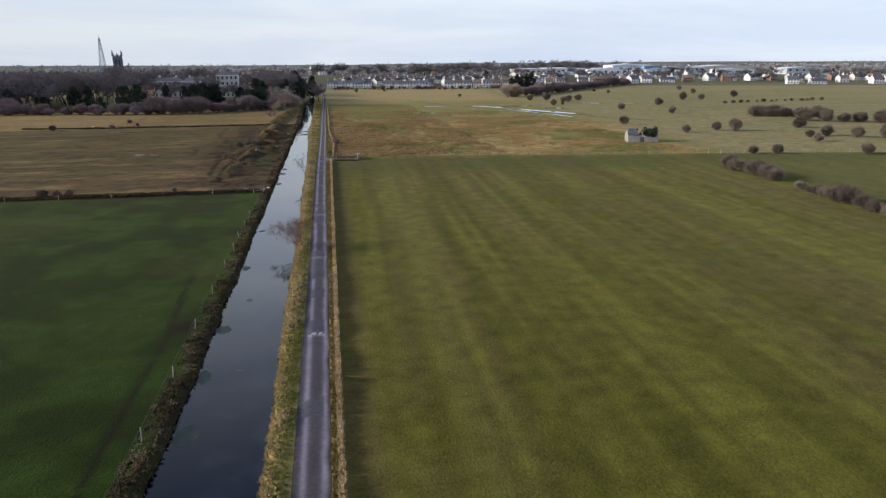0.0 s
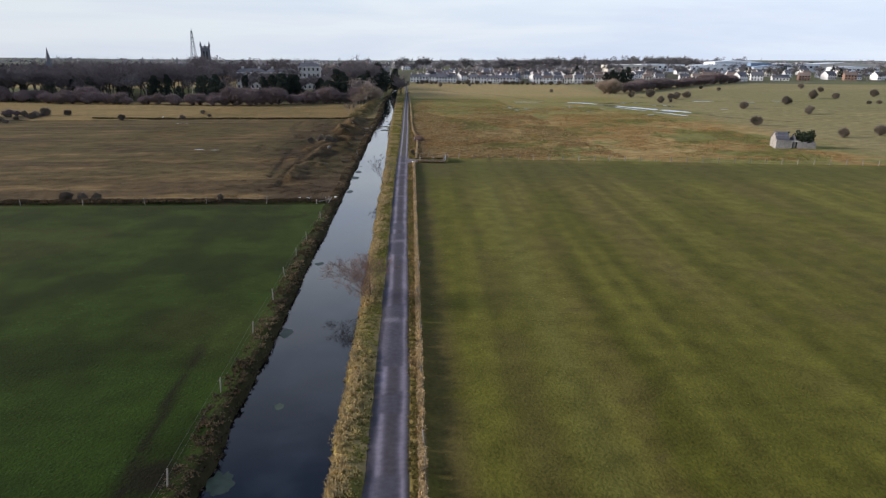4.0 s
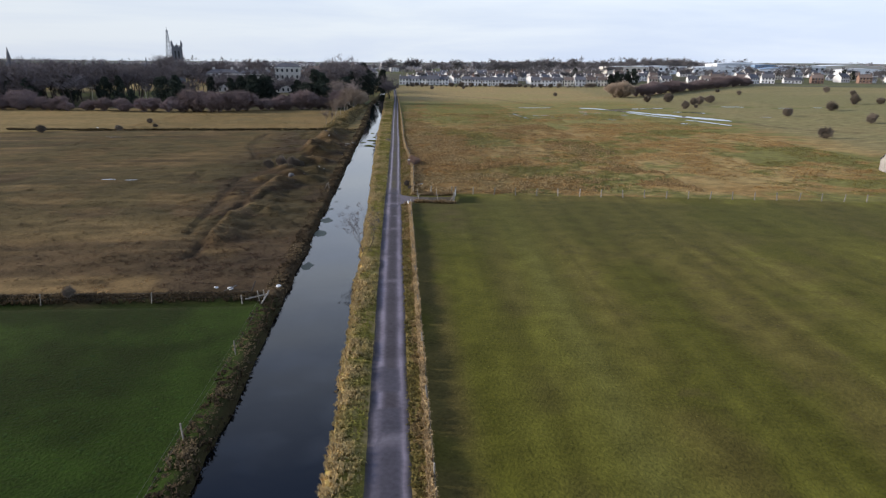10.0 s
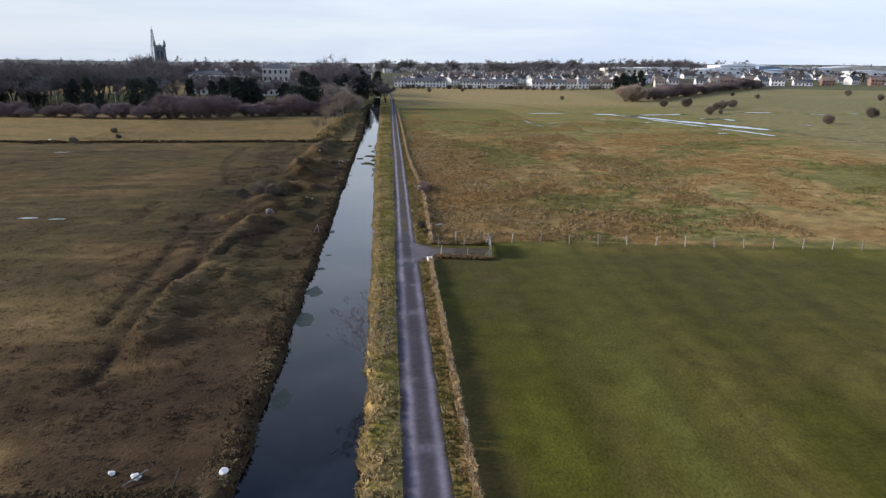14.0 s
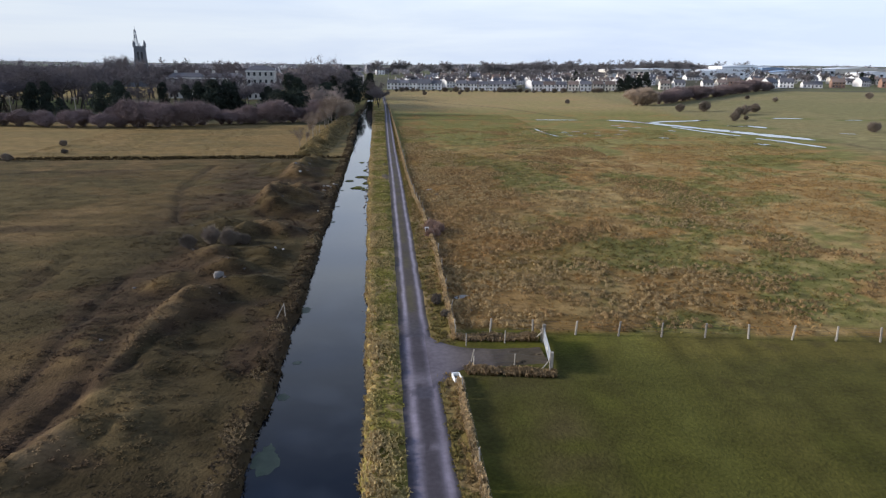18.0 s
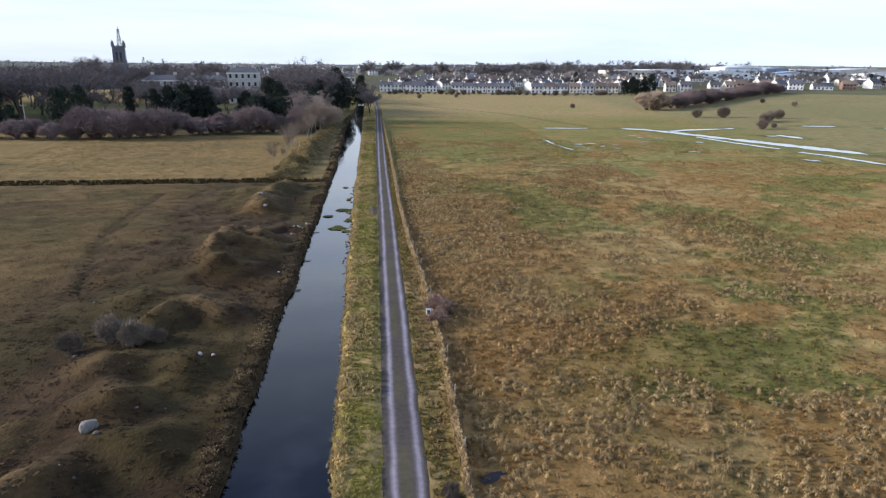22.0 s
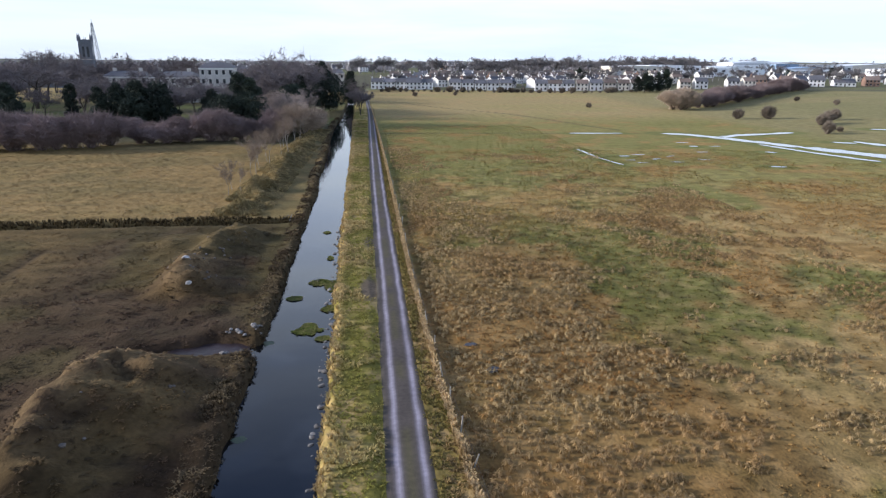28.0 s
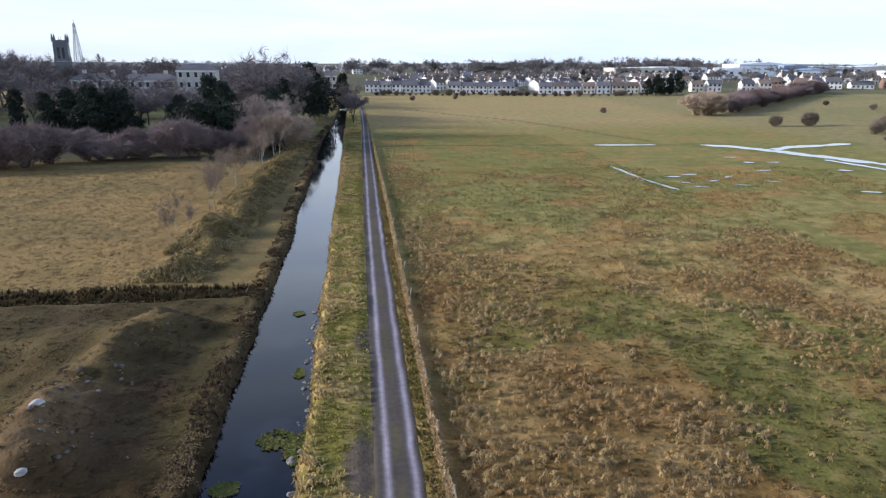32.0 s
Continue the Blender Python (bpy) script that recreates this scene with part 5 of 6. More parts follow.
def fence(name, label, spots, post, heights, lean=3.0, seed=1, wire_r=0.007):
    """A wire fence: each post and each run of wire is a part."""
    r = random.Random(seed)
    x0, y0 = spots[0]
    ob = thing(name, label, "fence", "", pose(x0, y0, on_ground(x0, y0)))
    zero = Vector((x0, y0, on_ground(x0, y0)))
    feet = [Vector((x, y, on_ground(x, y))) for x, y in spots]
    for p in feet:
        d = p - zero
        part("post", post, ob, "", pose(d.x, d.y, d.z, r.gauss(0, lean), r.gauss(0, lean), r.uniform(0, 90)))
    for h in heights:
        s = Shape()
        for a, b in zip(feet, feet[1:]):
            s.bar(a - zero + Vector((0, 0, h)), b - zero + Vector((0, 0, h)), wire_r, n=3)
        part("wire", s.make("wire", WIRE), ob)
    return ob


fence("field_fence", "wooden post and wire fence across the green field", [(12.2 + 3.37 * k, float(fence_line_y(12.2 + 3.37 * k))) for k in range(46)], POST_M, (0.45, 0.8, 1.1), 2.5, 3)
fence("bank_fence", "sparse wooden post and wire fence along the canal bank",
      [(-5.1, 28), (-5.1, 37.7), (-5.1, 47.1), (-5.2, 56.9), (-5.2, 66.8), (-5.3, 76.5), (-5.2, 84.1), (-5.3, 90.5), (-5.3, 97.5), (-5.2, 104.5), (-4.9, 115.2), (-4.9, 125.8)], stake(1.1, 0.05, 5), (0.5, 1.0), 4, 4)
fence("boundary_fence", "thin post and wire fence on a field boundary", [(-5.4 - 9.3 * k, 126.0 + 0.15 * math.sin(k)) for k in range(12)], POST_S, (0.5, 0.95), 4, 5)
fence("roadside_fence", "leaning wooden posts of a fence overgrown with dead grass",
      [(float(roadside_x(y)) + 0.15, float(y)) for y in (28, 36, 44, 52, 60, 68, 76, 84, 92, 100, 108, 116, 124, 132, 140, 148, 156, 164)], POST_S, (0.5, 0.9), 7, 6)
fence("roadside_fence", "leaning wooden posts of a fence beside the rough grassland",
      [(9.35, 173.6), (9.5, 178), (9.6, 184)] + [(float(roadside_x(y)) + 0.3, float(y)) for y in (190, 196, 209, 214.5, 218.9, 222.3, 225.7, 229, 233.3, 238, 243, 248.9, 255, 262, 270, 278, 287, 296, 306, 318, 330, 345, 360, 380, 400)], POST_S, (0.5, 0.9), 9, 7)
fence("gate_wing_fence", "short wooden fence beside the field gate", [(9.95, 168.3), (10.0, 167.2), (12.9, 167.3), (15.2, 166.2)], POST_S, (0.45, 0.85, 1.1), 4, 8)
fence("gate_wing_fence", "short wooden fence from the lane to the gate", [(9.3, 172.6), (9.95, 171.1), (13.0, 171.4), (15.9, 171.6)], POST_S, (0.45, 0.85, 1.1), 4, 9)

# galvanised field gate, shut, across the apron
gate = thing("field_gate", "galvanised steel seven-bar field gate, shut, with a white sign", "gate", "", pose(15.35, 166.5, on_ground(15.3, 168), 0, 0, 82))
W = 4.9
for x in (0.0, W):
    part("gate_post", stake(1.5, 0.12, 4, True), gate, "stout weathered wooden gate post", pose(x, 0, -0.02))
for k in range(7):
    part("rail", Shape().bar((0.16, 0, 0.2 + 0.165 * k), (W - 0.16, 0, 0.2 + 0.165 * k), 0.024, n=8).make("rail", STEEL), gate)
for x in (0.18, W / 2, W - 0.18):
    part("stile", Shape().bar((x, 0, 0.14), (x, 0, 1.25), 0.03, n=8).make("stile", STEEL), gate)
part("brace", Shape().bar((0.2, 0.03, 0.22), (W - 0.2, 0.03, 1.18), 0.018, n=6).make("brace", STEEL), gate)
part("mesh_panel", Shape().box(0.2, W - 0.2, -0.012, 0.0, 0.2, 1.15).make("mesh_panel", material("sheeted_gate", (0.36, 0.38, 0.40), 0.5, 0.4, grain=5, vary=0.3)), gate, "grey sheeted infill of the gate")
sign = part("sign", Shape().box(1.9, 2.5, 0.04, 0.06, 0.55, 0.98).make("sign", WHITE_PLASTIC, 0.008), gate, "small white sign plate")
for k in range(3):
    part("sign_bar", Shape().box(1.98, 2.42, 0.062, 0.066, 0.63 + 0.11 * k, 0.67 + 0.11 * k).make("sign_bar", DOOR_P), sign)
for sx, dx in ((0.0, -0.9), (W, 0.9)):
    part("prop", Shape().bar((sx, 0.1, 0.9), (sx + dx * 0.2, 0.85, -0.05), 0.045, n=6).make("prop", WOOD), gate, "slanting wooden strut")

# open white tub lying on its side by the junction
tub = Shape()
tub.box(-0.36, 0.36, -0.62, 0.62, 0, 0.05)
for a in ((-0.36, -0.29, -0.62, 0.62), (0.29, 0.36, -0.62, 0.62), (-0.29, 0.29, -0.62, -0.5), (-0.29, 0.29, 0.5, 0.62)):
    tub.box(a[0], a[1], a[2], a[3], 0.05, 0.42)
crate = thing("white_tub", "open white plastic tub dumped on the verge", "tub", "", turn(8.62, 165.7, on_ground(8.62, 165.7) + 0.05, 8, 0.74))
part("shell", tub.make("shell", WHITE_PLASTIC, 0.015), crate)
part("lining", Shape().box(-0.285, 0.285, -0.49, 0.49, 0.055, 0.09).make("lining", material("dark_inner_floor", (0.03, 0.028, 0.026), 0.7)), crate, "dark floor inside the tub")


def rock_mesh(name, seed, mat, flat=0.7):
    """A weathered stone: a cut-up ball with broken sides."""
    bm = bmesh.new()
    bmesh.ops.create_icosphere(bm, subdivisions=2, radius=0.5)
    r = random.Random(seed)
    cuts = [(Vector((r.gauss(0, 1), r.gauss(0, 1), r.gauss(0, 0.8))).normalized(), r.uniform(0.27, 0.42)) for _ in range(9)]
    for v in bm.verts:
        for n, d in cuts:
            over = v.co.dot(n) - d
            if over > 0:
                v.co -= n * over
        v.co += v.co.normalized() * 0.05 * noise.noise(v.co * 5 + Vector((seed, 0, 0)))
        v.co.z *= flat
    me = bpy.data.meshes.new(name)
    bm.to_mesh(me)
    bm.free()
    me.materials.append(mat)
    return me


STONES = [rock_mesh("stone", k, RUBBLE) for k in range(6)]
CLODS = [rock_mesh("stone", 30 + k, material("earthy_stone", (0.125, 0.106, 0.090), 0.95, grain=5, vary=0.35)) for k in range(3)]
PALE_ROCK = material("pale_boulder_stone", (0.36, 0.345, 0.33), 0.9, grain=4, vary=0.3, bump=0.02, bump_scale=10)


def rock(label, x, y, size, k, group="", mat=None, dz=0.0, sz=1.0):
    me = STONES[k % 6]
    if mat:
        me = rock_mesh("stone", 50 + k, mat)
    ob = thing("rock", label, "rock", group, me=me)
    ob.matrix_basis = turn(x, y, max(on_ground(x, y), WATER_Z - 0.1) + size * 0.13 + dz, 57.0 * k, size, size * sz)
    return ob


rock("large grey limestone boulder on rough ground", -12.35, 187.8, 1.15, 1, "", None, 0.1, 1.2)
rock("flat white stone on a spoil heap", -12.9, 251.4, 0.95, 2, "", PALE_ROCK, -0.05, 0.6)
rock("pale stone at the foot of a spoil heap", -11.4, 246.2, 0.6, 3, "", PALE_ROCK)
rock("pale stone on rough ground", -8.4, 197.6, 0.45, 4, "", PALE_ROCK)
rock("pale stone on rough ground", -7.6, 197.9, 0.35, 5, "", PALE_ROCK)
rr = random.Random(9)
for k in range(70):
    y = 222 + 48 * (k / 70) + rr.uniform(-0.5, 0.5)
    rock("grey rubble stone tipped at the water's edge", float(canal_right(np.array([y]))[0]) + rr.uniform(-0.45, 0.12), y, rr.uniform(0.25, 0.6), k, "bank stones")
for k in range(14):
    y = 180 + 40 * rr.random()
    rock("grey stone at the water's edge", float(canal_right(np.array([y]))[0]) - rr.uniform(0.0, 0.3), y, rr.uniform(0.2, 0.4), k, "bank stones")
for k in range(26):
    rock("pale rubble stone beside the muddy inlet", rr.uniform(-6.6, -3.9), 236.2 + rr.choice((-1.9, 1.7, 2.1)) + rr.uniform(-0.5, 0.5), rr.uniform(0.2, 0.5), k, "inlet stones")
for k in range(18):
    hx, hy, rx, ry, hh, a = HEAPS[k % len(HEAPS)]
    rock("small stone among the dug earth", hx + rr.gauss(0, rx * 0.6), hy + rr.gauss(0, ry * 0.6), rr.uniform(0.15, 0.4), k, "heap stones").data = CLODS[k % 3]

for k in range(46):
    line = RIDGES[0][0]
    j = rr.randrange(3)
    u = rr.random()
    x = line[j][0] + (line[j + 1][0] - line[j][0]) * u + rr.gauss(1.2, 1.4)
    y = line[j][1] + (line[j + 1][1] - line[j][1]) * u + rr.gauss(0, 1.0)
    rock("broken stone on the flank of the long spoil heap", x, y, rr.uniform(0.15, 0.4), k, "heap stones").data = CLODS[k % 3]

# muddy inlet
tagged(new("inlet_water", mesh("inlet_water", [(-15.5, 233.4, -0.612), (-4.6, 233.4, -0.612), (-4.6, 238.6, -0.612), (-15.5, 238.6, -0.612)], [(0, 1, 2, 3)],
                               glassy("muddy_water", (0.026, 0.019, 0.021), 0.3, 0.3, 0.04, 1.6))), "shallow muddy water in a side inlet", "water", "", "structure")


# floating weed
def weed(x, y, rx, ry, label, seed):
    n = 160
    r = np.random.RandomState(seed)
    a, q = r.uniform(0, 6.283, n), np.sqrt(r.rand(n))
    q = q * (0.45 + 1.1 * fbm(np.cos(a) * 1.5 + seed, np.sin(a) * 1.5, 0.8, 51))
    px, py = x + rx * q * np.cos(a), y + ry * q * np.sin(a)
    ob = tufts("water_weed", label, px, py, 0.12, 0.28, (0.05, 0.055, 0.012), np.where((r.rand(n) < 0.3)[:, None], (0.34, 0.29, 0.12), (0.17, 0.20, 0.04)), 6, 0.06, 0.7, seed, 0.3, 0.0, np.full(n, WATER_Z + 0.01))
    tagged(ob, label, "water plant", "floating weed")


for k, (x, y, rx, ry) in enumerate([(0.0, 250.4, 1.5, 0.8), (1.0, 249.2, 0.9, 1.2), (-0.6, 238.9, 1.2, 0.7), (0.7, 237.3, 0.4, 0.4), (-0.7, 269.4, 0.35, 0.4), (0.3, 258.4, 0.25, 0.6), (-2.3, 246.3, 0.5, 0.5), (0.9, 243.5, 0.5, 0.7), (-0.5, 239.9, 0.5, 0.4)]):
    weed(x, y, rx, ry, "green floating weed on the canal", 700 + k)


def log(label, p, q, r, mat=WOOD, name="plank"):
    p, q = Vector(p), Vector(q)
    o = Vector((p.x, p.y, on_ground(p.x, p.y)))
    return thing(name, label, "timber", "", Matrix.Translation(o), me=Shape().bar((0, 0, p.z), (q.x - p.x, q.y - p.y, q.z), r, n=6).make(name, mat))


log("fallen pale fence rail at the field corner", (-6.6, 126.0, 0.35), (-4.7, 126.6, 0.6), 0.07)
log("leaning pale fence rail at the field corner", (-5.0, 124.9, 0.15), (-4.6, 126.4, 0.8), 0.07)
log("short broken stake at the field corner", (-6.9, 125.9, 0.0), (-6.95, 126.0, 0.8), 0.06)
log("leaning dark stake in the weeds", (-6.6, 128.2, 0.0), (-6.3, 128.9, 0.9), 0.06, BARK)
log("fallen pale branch on rough ground", (-9.2, 128.6, 0.1), (-8.3, 129.8, 0.25), 0.05)
log("two broken sticks standing on the bank", (-5.2, 177.4, 0.0), (-4.7, 178.4, 0.9), 0.04)
log("broken stick leaning on the bank", (-4.5, 177.6, 0.0), (-4.7, 178.4, 0.9), 0.035)
log("drifted log at the water's edge", (-2.2, 253.2, -0.1), (-1.2, 252.4, -0.05), 0.08, BARK)
log("broken pale stake by the drain", (-6.0, 275.0, 0.0), (-5.6, 275.5, 1.0), 0.05)
log("fallen pale stake by the drain", (-6.9, 275.2, 0.1), (-6.0, 275.4, 0.6), 0.05)


def sack(label, x, y, s, seed):
    me = rock_mesh("plastic_sack", 90 + seed, WHITE_PLASTIC, 0.45)
    ob = thing("plastic_sack", label, "litter", "litter by the canal", me=me)
    ob.matrix_basis = turn(x, y, on_ground(x, y) + 0.16 * s, 40 * seed, s)


sack("crumpled white plastic sack in the weeds", -4.35, 129.3, 0.6, 1)
sack("crumpled white plastic sack on rough ground", -8.8, 129.5, 0.65, 2)
sack("small white plastic scrap on rough ground", -10.2, 129.9, 0.5, 3)
sack("white plastic scrap on the meadow", -86, 279, 0.9, 4)
board = thing("notice_board", "small white notice board on a post beside a bush", "sign", "", pose(9.25, 203.6, on_ground(9.25, 203.6), -8, 0, 6))
part("post", Shape().box(-0.04, 0.04, 0.03, 0.11, -0.2, 1.0).make("post", WOOD), board)
panel = part("panel", Shape().box(-0.24, 0.24, -0.02, 0.03, 0.45, 1.05).make("panel", WHITE_PLASTIC, 0.008), board)
part("sign_bar", Shape().box(-0.13, 0.13, -0.026, -0.022, 0.56, 0.92).make("sign_bar", DOOR_P), panel, "dark printed panel")
sack("white plastic scrap beside the boulder", -5.6, 218, 0.3, 7)


# ---- the stone ruin in the grassland ----
def ruin(x, y, deg):
    ob = thing("stone_ruin", "roofless stone farm building with a broken slate roof, ivy inside", "ruin", "", pose(x, y, on_ground(x, y) - 0.2, 0, 0, deg))
    L, D, T = 9.6, 5.2, 0.5

    def wall(nm, x0, x1, y0, y1, tops, lab=""):
        """A rubble wall whose top is broken down in steps."""
        s, n = Shape(), len(tops)
        lx = abs(x1 - x0) > abs(y1 - y0)
        for k, h in enumerate(tops):
            a, b = k / n, (k + 1) / n
            if lx:
                s.box(x0 + (x1 - x0) * a, x0 + (x1 - x0) * b, y0, y1, 0, h)
            else:
                s.box(x0, x1, y0 + (y1 - y0) * a, y0 + (y1 - y0) * b, 0, h)
        part(nm, s.make(nm, RUIN_STONE), ob, lab)

    wall("front_wall", -L / 2, -0.9, -D / 2, -D / 2 + T, (2.5, 2.45, 2.5, 2.3, 2.4))
    wall("front_wall", 0.3, L / 2, -D / 2, -D / 2 + T, (2.2, 1.9, 2.0, 1.7, 1.8, 1.9))
    wall("back_wall", -L / 2, L / 2, D / 2 - T, D / 2, (2.5, 2.4, 2.5, 2.2, 1.9, 1.7, 1.8, 1.6))
    wall("gable_wall", -L / 2, -L / 2 + T, -D / 2 + T, D / 2 - T, (2.8, 3.6, 4.2, 4.3, 3.7, 2.9))
    wall("gable_wall", L / 2 - T, L / 2, -D / 2 + T, D / 2 - T, (1.9, 2.1, 2.3, 2.0, 1.8))
    wall("cross_wall", -0.4, 0.1, -D / 2 + T, D / 2 - T, (2.6, 3.2, 3.4, 3.0, 2.5))
    part("lintel", Shape().box(-1.1, 0.5, -D / 2 - 0.02, -D / 2 + T, 2.0, 2.3).make("lintel", PALE_STONE), ob, "pale stone lintel over the doorway")
    for sgn in (-1, 1):
        for k in range(7):
            u0 = k / 7.0
            s = Shape()
            y0, y1 = sgn * (D / 2 + 0.1) * (1 - u0), sgn * (D / 2 + 0.1) * (1 - u0 - 1 / 7)
            z0, z1 = 2.5 + 1.75 * u0, 2.5 + 1.75 * (u0 + 1 / 7) + 0.02
            x1 = -0.6 - 0.5 * ((k * 3 + sgn) % 3)
            s.add([(-L / 2 - 0.1, y0, z0), (x1, y0, z0), (x1, y1, z1), (-L / 2 - 0.1, y1, z1), (-L / 2 - 0.1, y0, z0 + 0.07), (x1, y0, z0 + 0.07), (x1, y1, z1 + 0.07), (-L / 2 - 0.1, y1, z1 + 0.07)],
                  [(3, 2, 1, 0), (4, 5, 6, 7), (0, 1, 5, 4), (1, 2, 6, 5), (2, 3, 7, 6), (3, 0, 4, 7)])
            part("slate_course", s.make("slate_course", SLATE), ob)
    r = random.Random(3)
    cs = [(r.uniform(0.6, 4.6), r.uniform(-2.0, 2.2), r.uniform(0.8, 4.6 - 0.25 * abs(k % 9 - 4))) for k in range(40)]
    v, f = leaf_cloud(31, cs, [r.uniform(0.5, 1.0) for _ in cs], 60, 0.4)
    bush = thing("ivy_bush", "dark ivy-clad tree growing inside the ruin", "bush", "", pose(x, y, on_ground(x, y) - 0.2, 0, 0, deg))
    part("crown", mesh("crown", v, f, IVY), bush)
    st = Shape()
    for px, py in ((2.0, 0.3), (3.6, -0.4)):
        st.bar((px, py, 0), (px + 0.3, py, 3.2), 0.16, 0.08, 6)
    part("trunk", st.make("trunk", BARK), bush)


ruin(108.5, 190.5, -14)


# ---- power poles ----
def pole(x, y, tall):
    ob = thing("power_pole", "grey wooden power pole", "pole", "power poles", pose(x, y, on_ground(x, y)))
    part("shaft", Shape().bar((0, 0, -0.3), (0, 0, tall), 0.15, 0.11, 8).make("shaft", WOOD), ob)
    part("crossarm", Shape().box(-0.9, 0.9, -0.06, 0.06, tall - 0.7, tall - 0.55).make("crossarm", WOOD), ob)
    for k in (-0.75, 0, 0.75):
        part("insulator", Shape().bar((k, 0, tall - 0.55), (k, 0, tall - 0.3), 0.05, 0.04, 6).make("insulator", RENDER_C), ob)


for x, y, h in ((-100.5, 360, 9), (-128, 372, 9), (322, 640, 9), (5.0, 486, 8), (-306, 473, 9), (-308, 482, 9)):
    pole(x, y, h)


# ---- the town ----
def house(label, wide, deep, eaves, rise, wall_m, roof_m, cols, group):
    """A gabled house: walls, roof, chimneys, door and windows. Its front looks towards -y."""
    ob = thing("house", label, "house", group)
    w, d = wide / 2, deep / 2
    s = Shape()
    s.add([(-w, -d, -1), (w, -d, -1), (w, d, -1), (-w, d, -1), (-w, -d, eaves), (w, -d, eaves), (w, d, eaves), (-w, d, eaves), (-w, 0, eaves + rise), (w, 0, eaves + rise)],
          [(0, 1, 5, 4), (2, 3, 7, 6), (1, 2, 6, 9, 5), (3, 0, 4, 8, 7)])
    part("wall", s.make("wall", wall_m), ob)
    o, t = 0.3, 0.16
    r = Shape()
    for sg in (-1, 1):
        y0, z0 = sg * (d + o), eaves - o * rise / d
        q = [(-w - 0.15, y0, z0), (w + 0.15, y0, z0), (w + 0.15, 0, eaves + rise), (-w - 0.15, 0, eaves + rise)]
        q += [(x, y, z + t) for x, y, z in q]
        r.add(q, [(3, 2, 1, 0), (4, 5, 6, 7), (0, 1, 5, 4), (1, 2, 6, 5), (2, 3, 7, 6), (3, 0, 4, 7)])
    roof = part("roof", r.make("roof", roof_m), ob)
    for x in (-w + 0.5, w - 0.5):
        part("chimney", Shape().box(x - 0.35, x + 0.35, -0.3, 0.3, eaves + rise - 0.5, eaves + rise + 1.1).make("chimney", wall_m), roof)
    for k in range(cols):
        x = -w + (k + 0.5) * wide / cols
        for z in ((0.9, 3.4) if eaves > 4 else (0.9,)):
            if z == 0.9 and k == cols // 2:
                part("door", Shape().box(x - 0.48, x + 0.48, -d - 0.04, -d + 0.05, 0, 2.1).make("door", DOOR_P), ob)
                continue
            win = part("window", Shape().box(x - 0.65, x + 0.65, -d - 0.03, -d + 0.05, z, z + 1.25).make("window", GLASS), ob)
            part("sill", Shape().box(x - 0.75, x + 0.75, -d - 0.12, -d, z - 0.1, z - 0.02).make("sill", PAINT_W), win)
    return ob


TERRACE = [house("two-storey white rendered terrace house with a slate roof", 8.5, 8, 5.0, 2.4, RENDER_W, SLATE, 3, "terraces"),
           house("two-storey cream terrace house with a brown tiled roof", 8.0, 8, 5.0, 2.5, RENDER_C, TILE, 3, "terraces"),
           house("two-storey grey-roofed rendered terrace house", 9.5, 8.5, 5.1, 2.4, RENDER_W, TILE, 3, "terraces")]
SEMI = [house("detached white house with a steep slate roof", 11, 9, 4.8, 3.4, RENDER_W, SLATE, 4, "detached houses"),
        house("brown brick house with a tiled roof", 10.5, 9, 4.9, 3.0, BRICK_R, TILE, 4, "detached houses"),
        house("long white bungalow with a dark slate roof", 15, 8.5, 2.8, 2.6, RENDER_W, SLATE, 5, "detached houses")]
rh = random.Random(12)


def row(kinds, x0, y0, n, dx, dy, deg, skip=0.12, pick=None):
    for k in range(n):
        if rh.random() < skip:
            continue
        x, y = x0 + k * dx, y0 + k * dy
        place(rh.choice(kinds) if pick is None else kinds[pick], x, y, on_ground(x, y), deg + rh.uniform(-2, 2), rh.uniform(0.95, 1.05))


row(TERRACE, 14, 672, 5, 9.0, -1.0, -8, 0.0, 0)
row(TERRACE, 70, 662, 5, 9.0, -1.5, -9, 0.0, 0)
row(TERRACE, 122, 655, 9, 9.5, -2.0, -12, 0.15)
row(TERRACE, 222, 640, 6, 11, -2.0, -10, 0.2)
for j, (y, x0, n) in enumerate([(700, 20, 22), (726, 5, 26), (752, 40, 24), (782, 10, 25), (812, 60, 19)]):
    row(TERRACE if j % 2 else TERRACE + SEMI[:2], x0, y, n, 10.6, -0.9, -5 + 40 * (rh.random() < 0.2), 0.34)
row(SEMI, 300, 655, 7, 26, 3, -20, 0.15)
row(SEMI, 320, 700, 14, 25, -2, 15, 0.2)
row(SEMI + TERRACE, 350, 745, 22, 19, -3, -10, 0.25)
row(SEMI + TERRACE, 520, 640, 14, 24, -5, -12, 0.2)
row(SEMI + TERRACE, 560, 690, 18, 22, -4, 10, 0.25)
row(SEMI, 330, 790, 9, 24, -1, 5, 0.3)
for x, y, dg, k in ((306, 628, -30, 2), (330, 650, 20, 0), (475, 590, -25, 0), (500, 585, -15, 2), (620, 560, -20, 0), (640, 540, -25, 2), (566, 582, -10, 0), (40, 668, -6, 0)):
    place(SEMI[k], x, y, on_ground(x, y), dg, 1.0)
for j in range(70):
    x, y = rh.uniform(-260, 900), rh.uniform(1020, 1900)
    place(rh.choice(SEMI + TERRACE), x, y, on_ground(x, y), rh.uniform(-40, 40), rh.uniform(1.0, 1.4))
for j in range(26):
    x, y = rh.uniform(-260, -40), rh.uniform(640, 900)
    place(rh.choice(SEMI), x, y, on_ground(x, y), rh.uniform(-30, 30), rh.uniform(1.0, 1.3))
place(SEMI[2], -207, 297, on_ground(-207, 297), 62, 0.9)
